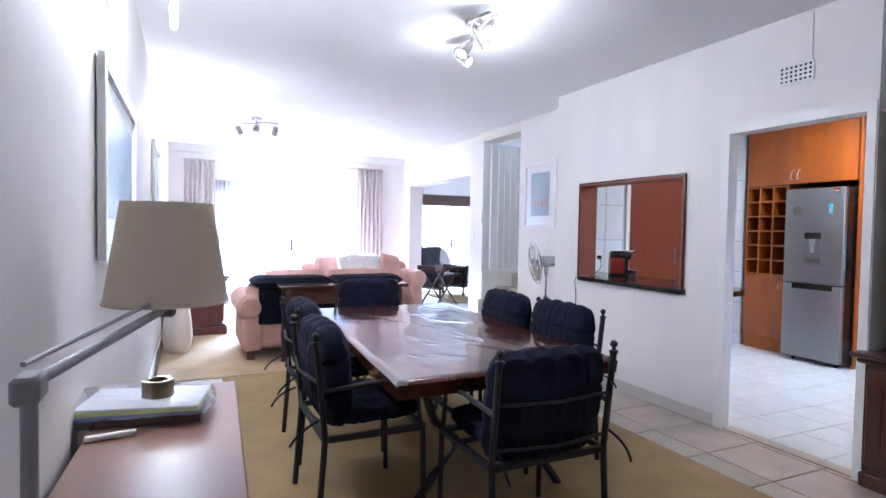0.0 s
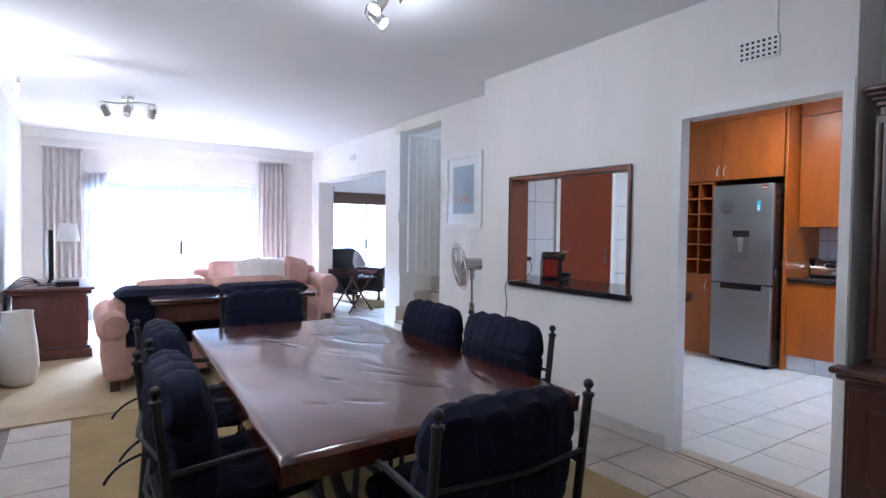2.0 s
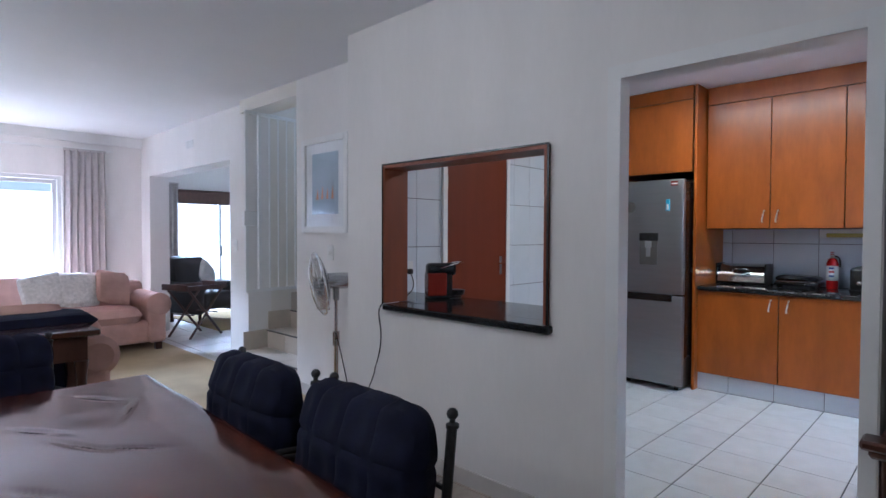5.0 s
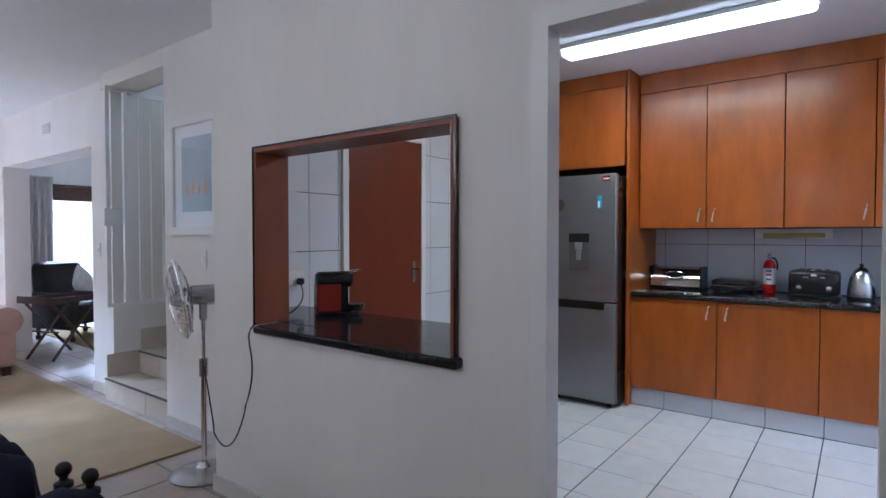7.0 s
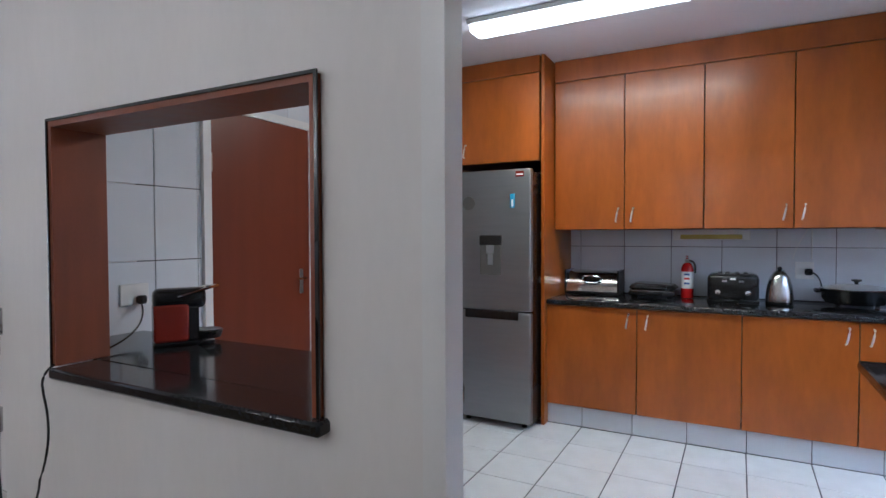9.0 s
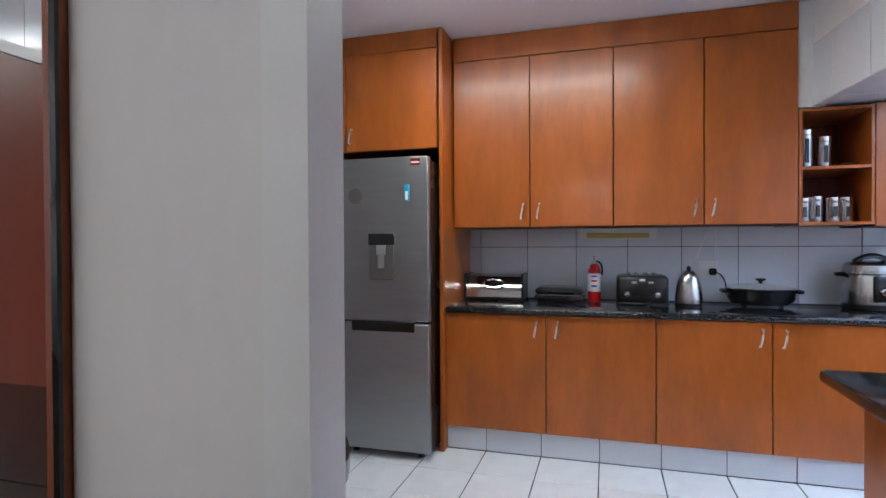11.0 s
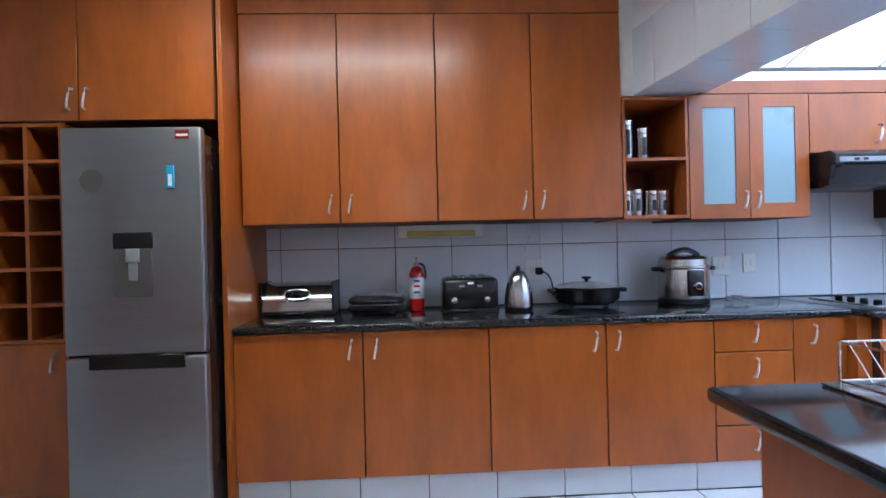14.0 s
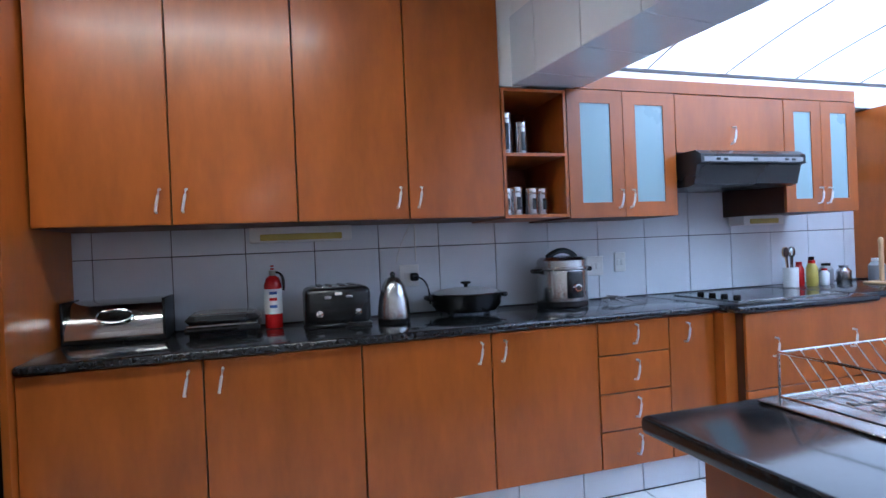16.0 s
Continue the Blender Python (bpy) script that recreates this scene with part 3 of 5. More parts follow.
cb = thing("cables", -0.08, 7.35, 0.722, "tangle of thin black cables hanging behind the cabinet", "cable")
for i in range(4):
    part("cable", path_rod(bmesh.new(), curve((0.15, 0.2 + 0.03 * i, 0.02), (0.0, 0.0, 0.22 - 0.05 * i), (-0.10, -0.14 + 0.02 * i, -0.05)) + curve((-0.10, -0.15, -0.10), (-0.06 - 0.02 * i, -0.19, -0.3), (-0.11, -0.17, -0.55)), 0.005, 6), M_BLACK, cb)
v = thing("floor_vase", -0.03, 6.38, 0.012, "tall white ceramic floor vase", "vase")
part("body", lathe(bmesh.new(), [(0.09, 0), (0.125, 0.04), (0.145, 0.16), (0.135, 0.32), (0.115, 0.48), (0.105, 0.58), (0.11, 0.61), (0.10, 0.61), (0.095, 0.57), (0.11, 0.46), (0.0, 0.3)], seg=32), M_CERAMIC, v)

shelf = thing("wall_shelf", -0.22, 4.3, 1.04, "white wall shelf with a dark edge", "shelf")
part("board", box(0.001, 0.17, -0.95, 0.95, 0, 0.028, r=0.004), M_TRIM, shelf)
part("underside", box(0.001, 0.12, -0.9, 0.9, -0.11, -0.001, r=0.004), M_TRIM, shelf)
for i in range(5):
    c = thing("cup", -0.13, 3.5 + 0.33 * i, 1.069, "small dark cup with a pale rim on the shelf", "cup", group="cups on the shelf")
    part("bowl", lathe(bmesh.new(), [(0.03, 0), (0.05, 0.03), (0.055, 0.08), (0.05, 0.08), (0.045, 0.03), (0, 0.02)]), M_DARKWOOD, c)
    part("rim", lathe(bmesh.new(), [(0.0565, 0.062), (0.0575, 0.082), (0.05, 0.083), (0.05, 0.062)]), M_BEECH, c)
bx = thing("card_box", -0.13, 4.95, 1.069, "small cream box on the shelf", "box")
part("carton", box(-0.05, 0.05, -0.06, 0.06, 0, 0.14, r=0.003), M_BEECH, bx)


def picture(x, y, z, w, h, face, label, sea=False):
    """Framed print on a wall; face: +1 looks along +x, -1 along -x. z is the lower edge."""
    p = thing("framed_picture", x, y, z, label, "picture", 0 if face > 0 else 180)
    f = 0.05
    part("frame", boxes((0.004, 0.034, -w / 2, -w / 2 + f, 0, h, 0.004), (0.004, 0.034, w / 2 - f, w / 2, 0, h, 0.004), (0.004, 0.034, -w / 2 + f, w / 2 - f, 0, f), (0.004, 0.034, -w / 2 + f, w / 2 - f, h - f, h)), M_TRIM, p)
    part("mount", box(0.006, 0.014, -w / 2 + f, w / 2 - f, f, h - f), M_PAPER, p)
    q = part("print", box(0.0145, 0.017, -w / 2 + f + 0.09, w / 2 - f - 0.09, f + 0.10, h - f - 0.08), M_SEA, p)
    if sea:
        for k in range(4):
            bm = bmesh.new()
            a = -0.12 + 0.07 * k
            vs = [bm.verts.new(c) for c in ((0.019, a, 0.27), (0.019, a + 0.035, 0.27), (0.019, a + 0.02, 0.36 + 0.02 * (k % 2)))]
            bm.faces.new(vs)
            part("sail", bm, M_ORANGE, q)
    g = part("glazing", box(0.022, 0.025, -w / 2 + f, w / 2 - f, f, h - f), M_GLASS, p)
    g.visible_shadow = False
    return p


picture(3.72, 5.30, 1.36, 0.64, 0.77, -1, "white framed blue seascape print with orange sails", True)
picture(-0.22, 2.87, 1.20, 1.25, 0.72, 1, "large white framed pale print on the side wall")
picture(-0.22, 6.0, 1.28, 1.1, 0.80, 1, "white framed pale print beside the wall lamp")


def wall_lamp(y, z):
    w = thing("picture_lamp", -0.22, y, z, "nickel picture lamp with a lit tube above a frame", "wall lamp")
    part("plate", box(0.001, 0.02, -0.03, 0.03, -0.04, 0.04, r=0.004), M_BRUSHED, w)
    part("arm", path_rod(bmesh.new(), curve((0.02, 0, 0), (0.10, 0.0, 0.12), (0.23, 0.0, 0.06)), 0.006), M_BRUSHED, w)
    part("head", lathe(bmesh.new(), [(0.0, -0.012), (0.018, -0.01), (0.022, 0.03), (0.012, 0.05), (0, 0.05)], (0.235, 0, 0.04)), M_BRUSHED, w)
    part("bulb", lathe(bmesh.new(), [(0.0, -0.11), (0.012, -0.10), (0.016, -0.02), (0.012, 0.0), (0, 0)], (0.235, 0, 0.025)), M_BULB, w, "glowing bulb")
    bulb("picture_lamp_light", (-0.22 + 0.12, y, z - 0.03), 40)


wall_lamp(2.55, 2.20)
wall_lamp(5.9, 2.36)


def spot_bar(x, y, rz, n, length, lit, label):
    s = thing("ceiling_spot_bar", x, y, H, label, "spot light", rz)
    part("rose", lathe(bmesh.new(), [(0.055, -0.03), (0.06, -0.02), (0.06, -0.001)]), M_BRUSHED, s)
    part("bar", path_rod(bmesh.new(), [(-length / 2 + length * k / 12, 0.05 * math.sin(k / 12 * math.tau), -0.06) for k in range(13)], 0.009), M_BRUSHED, s)
    part("stem", rod(bmesh.new(), (0, 0, -0.06), (0, 0, -0.02), 0.01), M_BRUSHED, s)
    for i in range(n):
        a = -length / 2 + length * (i + 0.15) / (n - 0.7)
        h = part("spot_head", lathe(bmesh.new(), [(0.0, 0.05), (0.025, 0.05), (0.032, 0.03), (0.036, -0.06), (0.032, -0.06), (0.028, 0.02)], seg=20), M_BRUSHED, s, m=pose(a, 0.02 * (-1) ** i, -0.14, 35 * (-1) ** i, 20 * (i - 1), 0))
        part("yoke", path_rod(bmesh.new(), curve((-0.042, 0, 0), (-0.05, 0, 0.10), (0, 0, 0.085)) + curve((0.005, 0, 0.085), (0.05, 0, 0.10), (0.042, 0, 0)), 0.004, 6), M_BRUSHED, h)
        part("lamp_face", lathe(bmesh.new(), [(0.0, -0.052), (0.03, -0.05), (0.03, -0.03)]), M_BULB if lit else M_WHITEPL, h, "glowing lamp" if lit else "")
    return s


spot_bar(1.72, 3.20, 80, 4, 0.66, True, "nickel ceiling bar with four lit spotlights")
spot_bar(0.83, 7.20, -18, 3, 0.5, False, "nickel ceiling bar with three spotlights, off")
bulb("dining_spot_light", (1.80, 3.45, 2.42), 8)
bulb("dining_spot_light", (1.66, 2.85, 2.46), 8)

# gate leaf folded back along the stair wall
gate = thing("security_gate", 3.68, 6.62, 0.78, "white steel barred security gate, folded open", "gate", 4)
part("gate_frame", boxes((0, 0.03, -0.015, 0.015, 0, 1.76), (1.0, 1.03, -0.015, 0.015, 0, 1.76), (0.03, 1.0, -0.015, 0.015, 0, 0.03), (0.03, 1.0, -0.015, 0.015, 1.73, 1.76), (0.14, 0.17, -0.015, 0.015, 0.03, 1.73)), M_TRIM, gate)
for i in range(8):
    part("bar", rod(bmesh.new(), (0.27 + 0.1 * i, 0, 0.03), (0.27 + 0.1 * i, 0, 1.73), 0.008, 8), M_TRIM, gate)
part("lock_box", box(-0.02, 0.12, -0.022, 0.022, 0.65, 0.79, r=0.004), M_TRIM, gate)
part("hinge_lug", box(1.03, 1.2, -0.01, 0.16, 0.5, 0.53), M_TRIM, gate)


def wall_plate(x, y, z, face, label, name="light_switch", w=0.08, h=0.12, axis="x", rockers=2):
    s = thing(name, x, y, z, label, "switch" if name == "light_switch" else "socket", 0 if face > 0 else 180)
    part("plate", box(0.001, 0.010, -w / 2, w / 2, -h / 2, h / 2, r=0.003), M_WHITEPL, s)
    for k in range(rockers):
        part("rocker", box(0.010, 0.016, -0.028 + 0.03 * k, -0.006 + 0.03 * k, -0.018, 0.018, r=0.002), M_WHITEPL, s)
    return s


wall_plate(3.72, 5.24, 1.20, -1, "white double light switch beside the picture")
wall_plate(3.80, 7.06, 1.23, -1, "white light switch on the opening's edge", w=0.07)
# perforated wall vents


def vent(x, y, z, w, h, nx, nz, label):
    v = thing("wall_vent", x, y, z, label, "vent", 180)
    part("backing", box(0.0005, 0.003, -w / 2, w / 2, 0, h), M_BLACK, v)
    for i in range(nx + 1):
        part("bar", box(0.001, 0.008, -w / 2 + i * w / nx - 0.006, -w / 2 + i * w / nx + 0.006, 0, h), M_TRIM, v)
    for k in range(nz + 1):
        part("cross_bar", box(0.0015, 0.0085, -w / 2, w / 2, k * h / nz - 0.006, k * h / nz + 0.006), M_TRIM, v)
    return v


vent(3.39, 2.20, 2.255, 0.20, 0.105, 7, 4, "white perforated wall vent above the doorway")
vent(3.80, 8.25, 2.36, 0.2, 0.09, 6, 4, "white wall vent above the opening")
part("cable", rod(bmesh.new(), (3.386, 2.11, 2.36), (3.386, 2.11, 2.655), 0.003, 6), M_TRIM, tagged(new("wall_cable"), "thin white cable down to the vent", "cable"))

# pedestal fan
fan = thing("pedestal_fan", 3.46, 4.80, 0.0, "chrome pedestal fan with a wire cage", "fan", 158)
head_tilt = pose(0, 0, 1.02, 0, 9, 0) @ pose(0, 0, -1.02)
part("base", lathe(bmesh.new(), [(0.0, 0), (0.18, 0), (0.185, 0.012), (0.15, 0.03), (0.05, 0.05), (0.03, 0.075), (0, 0.075)], seg=32), M_STEEL, fan)
part("pole", rod(bmesh.new(), (0, 0, 0.07), (0, 0, 0.62), 0.016, 14), M_CHROME, fan)
part("upper_pole", rod(bmesh.new(), (0, 0, 0.60), (0, 0, 0.92), 0.011, 14), M_CHROME, fan)
part("collar", rod(bmesh.new(), (0, 0, 0.56), (0, 0, 0.66), 0.024, 14), M_STEEL, fan)
part("motor", lathe(bmesh.new(), [(0.0, -0.13), (0.05, -0.125), (0.058, -0.05), (0.055, 0.06), (0.03, 0.08), (0, 0.08)], (0, 0, 1.02), 20, "X"), M_STEEL, fan)
part("neck", box(-0.02, 0.02, -0.02, 0.02, 0.88, 0.99, r=0.006), M_STEEL, fan)
for sign in (-1, 1):
    bm = bmesh.new()
    dome = [(0.03, 0.055), (0.08, 0.053), (0.13, 0.046), (0.175, 0.032), (0.205, 0.016), (0.218, 0.0)]
    for k in range(48):
        c, t = math.cos(k * math.tau / 48), math.sin(k * math.tau / 48)
        path_rod(bm, [(0.12 + sign * d, r * c, 1.02 + r * t) for r, d in dome], 0.0014, 4)
    for r, d in (dome[1], dome[3]):
        path_rod(bm, [(0.12 + sign * d, r * math.cos(k * math.tau / 32), 1.02 + r * math.sin(k * math.tau / 32)) for k in range(33)], 0.0022, 4)
    part("cage_half", bm, M_CHROME, fan, m=head_tilt)
part("cage_ring", path_rod(bmesh.new(), [(0.12, 0.22 * math.cos(k * math.tau / 40), 1.02 + 0.22 * math.sin(k * math.tau / 40)) for k in range(41)], 0.008, 8), M_CHROME, fan, m=head_tilt)
for k in range(4):
    part("blade", box(-0.075, 0.075, 0.03, 0.185, -0.0015, 0.0015, r=0.001), M_STEEL, fan, m=head_tilt @ pose(0.12, 0, 1.02, 90 * k, 0, 0) @ pose(0, 0, 0, 0, 65, 0))
part("hub", lathe(bmesh.new(), [(0, -0.02), (0.03, -0.02), (0.032, 0.03), (0, 0.045)], (0.13, 0, 1.02), 16, "X"), M_GREYPL, fan, m=head_tilt)

# sunroom seats


def armchair(x, y, rz, label):
    s = thing("armchair", x, y, 0.012, label, "armchair", rz)
    part("seat", box(-0.28, 0.28, -0.36, 0.3, 0.2, 0.46, r=0.06, seg=3), M_LEATHER, s)
    part("backrest", cushion(bmesh.new(), -0.34, 0.34, -0.34, 0.34, -0.11, 0.11, power=6), M_LEATHER, s, m=pose(0, 0.33, 0.66, 80, 0, 0))
    for k in (-1, 1):
        part("armrest", lathe(box(k * 0.28, k * 0.42, -0.36, 0.32, 0.15, 0.5, r=0.04, seg=2), [(0, -0.38), (0.08, -0.37), (0.09, 0.3), (0, 0.32)], (k * 0.36, 0, 0.53), 16, "Y"), M_LEATHER, s)
        for j in (-0.3, 0.28):
            part("castor_leg", lathe(bmesh.new(), [(0.03, 0), (0.035, 0.05), (0.02, 0.06), (0.03, 0.2)], (k * 0.33, j, 0), 12), M_DARKWOOD, s)
    return s


armchair(4.72, 10.15, 20, "dark brown leather armchair in the sunroom")
armchair(5.95, 10.2, 200, "dark leather armchair seen at the opening's edge")
sc = thing("scatter_cushion", 4.78, 10.08, 0.50, "pale striped cushion on the leather armchair", "cushion", 30)
part("pad", cushion(bmesh.new(), -0.2, 0.2, -0.2, 0.2, -0.05, 0.05, power=3), M_THROW, sc, m=pose(0, 0.02, 0.22, 70, 40, 0))
tr = thing("butler_tray_table", 4.15, 9.0, 0.0, "dark wooden folding butler tray table", "side table", 20)
part("tray", boxes((-0.32, 0.32, -0.22, 0.22, 0.62, 0.635), (-0.33, -0.315, -0.23, 0.23, 0.62, 0.70, 0.004), (0.315, 0.33, -0.23, 0.23, 0.62, 0.70, 0.004), (-0.315, 0.315, -0.23, -0.215, 0.62, 0.68), (-0.315, 0.315, 0.215, 0.23, 0.62, 0.68)), M_DARKWOOD, tr)
for k in (-0.19, 0.19):
    for a in (-1, 1):
        part("leg", path_rod(bmesh.new(), [(a * 0.26, k, 0.0), (-a * 0.26, k + 0.01 * a, 0.62)], 0.016, 6), M_DARKWOOD, tr)
    part("stretcher", rod(bmesh.new(), (k, -0.19, 0.3), (k, 0.19, 0.3), 0.01), M_DARKWOOD, tr)

# patio
solid("ground", box(-60, 70, 12.2, 90, -0.2, -0.06), M_PATIO, "pale paved patio and ground", "ground")
solid("patio", box(-1.2, 3.85, 10.15, 12.2, -0.2, -0.05), M_PATIO, "pale paved patio", "patio")
# added pale backdrop: fills the door view with white and bounces sunlight
solid("garden_wall", box(-6, 13, 15.2, 15.4, -0.1, 2.2), M_BACKDROP, "pale backdrop wall added beyond the patio", "wall")


def patio_chair(x, y, rz):
    c = thing("patio_chair", x, y, -0.05, "pale cast metal patio chair with lattice back", "chair", rz, "patio chairs")
    part("seat", box(-0.24, 0.24, -0.24, 0.22, 0.42, 0.445, r=0.006), M_GREYPL, c)
    bm = bmesh.new()
    for i in range(6):
        path_rod(bm, [(-0.22 + 0.088 * i, 0.24, 0.46), (-0.22 + 0.088 * (5 - i), 0.28, 0.86)], 0.008, 5)
    part("lattice_back", bm, M_GREYPL, c)
    part("back_frame", path_rod(bmesh.new(), [(-0.24, 0.22, 0.44), (-0.25, 0.28, 0.82), (-0.12, 0.3, 0.9), (0.12, 0.3, 0.9), (0.25, 0.28, 0.82), (0.24, 0.22, 0.44)], 0.012, 6), M_GREYPL, c)
    for a in (-1, 1):
        part("arm", path_rod(bmesh.new(), [(a * 0.25, 0.26, 0.66), (a * 0.27, -0.1, 0.66), (a * 0.26, -0.22, 0.6), (a * 0.24, -0.2, 0.43)], 0.011, 6), M_GREYPL, c)
        for b in (-0.2, 0.2):
            part("leg", rod(bmesh.new(), (a * 0.22, b, 0.43), (a * 0.24, b * 1.15, 0.0), 0.013, 8), M_GREYPL, c)


patio_chair(1.25, 11.2, 180)
patio_chair(2.45, 11.7, -80)
patio_chair(0.55, 11.6, 100)
pt = thing("patio_table", 1.5, 11.95, -0.05, "pale round cast metal patio table", "table")
part("top", lathe(bmesh.new(), [(0.0, 0.70), (0.55, 0.70), (0.56, 0.715), (0.55, 0.73), (0, 0.73)], seg=32), M_GREYPL, pt)
for k in range(4):
    part("leg", path_rod(bmesh.new(), [(0.12 * math.cos(k * 1.57), 0.12 * math.sin(k * 1.57), 0.7), (0.1 * math.cos(k * 1.57), 0.1 * math.sin(k * 1.57), 0.3), (0.38 * math.cos(k * 1.57), 0.38 * math.sin(k * 1.57), 0.0)], 0.016, 6), M_GREYPL, pt)

# ---- dining end ----
table = thing("dining_table", 1.42, 3.1, 0.011, "dark railway-sleeper dining table with cracks and knots", "dining table")
bm = bmesh.new()
NX, NY, TOPZ = 90, 150, 0.712
edge_l = lambda v: (0.815 - 1.42) + (0.945 - 0.815) * v + 0.004 * noise.noise(Vector((v * 7, 1, 0)))
edge_r = lambda v: (1.97 - 1.42) + (2.04 - 1.97) * v + 0.012 * noise.noise(Vector((v * 6, 5, 0)))
# cracks and knots: place, length, width, slant
DENTS = [(x - 1.42, y - 3.1, ln, wd, sl) for x, y, ln, wd, sl in (
    (1.23, 2.753, 0.05, 0.009, -0.5), (1.064, 2.472, 0.04, 0.008, -0.8), (1.215, 2.42, 0.05, 0.010, -1.2), (1.273, 3.613, 0.05, 0.006, -0.8),
    (1.756, 3.93, 0.09, 0.012, -0.6), (1.812, 3.70, 0.10, 0.008, 0.5), (1.477, 2.70, 0.08, 0.008, -0.7), (1.50, 2.51, 0.09, 0.013, -0.9), (1.60, 3.424, 0.10, 0.008, -0.5),
    (1.79, 2.49, 0.06, 0.007, 0.3), (1.533, 3.653, 0.08, 0.008, -0.7), (1.312, 3.46, 0.09, 0.009, -0.4), (1.71, 3.298, 0.07, 0.008, -1.0), (1.444, 3.155, 0.07, 0.007, -0.6), (1.508, 2.815, 0.10, 0.009, -0.4))]
grid_top, grid_low = [], []
for j in range(NY + 1):
    v = j / NY
    rt, rl = [], []
    for i in range(NX + 1):
        u = i / NX
        x = edge_l(v) * (1 - u) + edge_r(v) * u
        y = (2.07 - 3.1) + (4.21 - 2.07) * v + 0.03 * (1 - v) * u
        z = TOPZ + 0.003 * noise.noise(Vector((x * 5, y * 1.2, 0))) + 0.0010 * noise.noise(Vector((x * 11, y * 6, 4)))
        e = min(u, 1 - u, v * 1.8, (1 - v) * 1.8)
        z -= 0.016 * max(0, 1 - e / 0.025) ** 2
        for cx, cy, ln, wd, sl in DENTS:
            if abs(x - cx) < 0.12 and abs(y - cy) < 0.25:
                z -= 0.0055 * math.exp(-(((x - cx - sl * (y - cy)) / (wd * 1.2)) ** 2) - ((y - cy) / (ln * 0.9)) ** 2)
        rt.append(bm.verts.new((x, y, z)))
        rl.append(bm.verts.new((x * 0.99, y * 0.995, TOPZ - 0.075)))
    grid_top.append(rt), grid_low.append(rl)
for j in range(NY):
    for i in range(NX):
        bm.faces.new((grid_top[j][i], grid_top[j][i + 1], grid_top[j + 1][i + 1], grid_top[j + 1][i]))
        bm.faces.new((grid_low[j][i], grid_low[j + 1][i], grid_low[j + 1][i + 1], grid_low[j][i + 1]))
for j in range(NY):
    bm.faces.new((grid_top[j][0], grid_top[j + 1][0], grid_low[j + 1][0], grid_low[j][0]))
    bm.faces.new((grid_top[j][NX], grid_low[j][NX], grid_low[j + 1][NX], grid_top[j + 1][NX]))
for i in range(NX):
    bm.faces.new((grid_top[0][i], grid_low[0][i], grid_low[0][i + 1], grid_top[0][i + 1]))
    bm.faces.new((grid_top[NY][i], grid_top[NY][i + 1], grid_low[NY][i + 1], grid_low[NY][i]))
part("tabletop", bm, M_TABLE, table)
for k, (cx, cy, ln, wd, sl) in enumerate(DENTS):
    bm = bmesh.new()
    ends = [(cx + sl * q * ln * 0.6, cy + q * ln * 0.6, wd * 0.55 * math.sqrt(max(0, 1 - q * q)) * (1 + 0.3 * noise.noise(Vector((q * 2, k, 2))))) for q in [-1 + p / 6 for p in range(13)]]
    a = [bm.verts.new((x - w - 0.0003, y, TOPZ - 0.004)) for x, y, w in ends]
    b = [bm.verts.new((x + w + 0.0003, y, TOPZ - 0.004)) for x, y, w in ends]
    for p in range(12):
        bm.faces.new((a[p], b[p], b[p + 1], a[p + 1]))
    bmesh.ops.solidify(bm, geom=bm.faces[:], thickness=0.006)
    part("crack", bm, M_CRACK, table, "dark filled crack")
for y in (-0.72, 0.72):
    part("trestle_bar", box(-0.42, 0.42, y - 0.05, y + 0.05, TOPZ - 0.12, TOPZ - 0.077, r=0.006), M_IRON, table)
    for s in (-1, 1):
        part("leg", path_rod(bmesh.new(), [(s * 0.36, y, TOPZ - 0.11), (s * 0.30, y, 0.42), (s * 0.16, y, 0.30), (s * 0.30, y, 0.16), (s * 0.42, y, 0.0)], 0.022, 8), M_IRON, table)
    part("brace", rod(bmesh.new(), (-0.2, y, 0.3), (0.2, y, 0.3), 0.014), M_IRON, table)
part("stretcher", rod(bmesh.new(), (0, -0.72, 0.3), (0, 0.72, 0.3), 0.016), M_IRON, table)


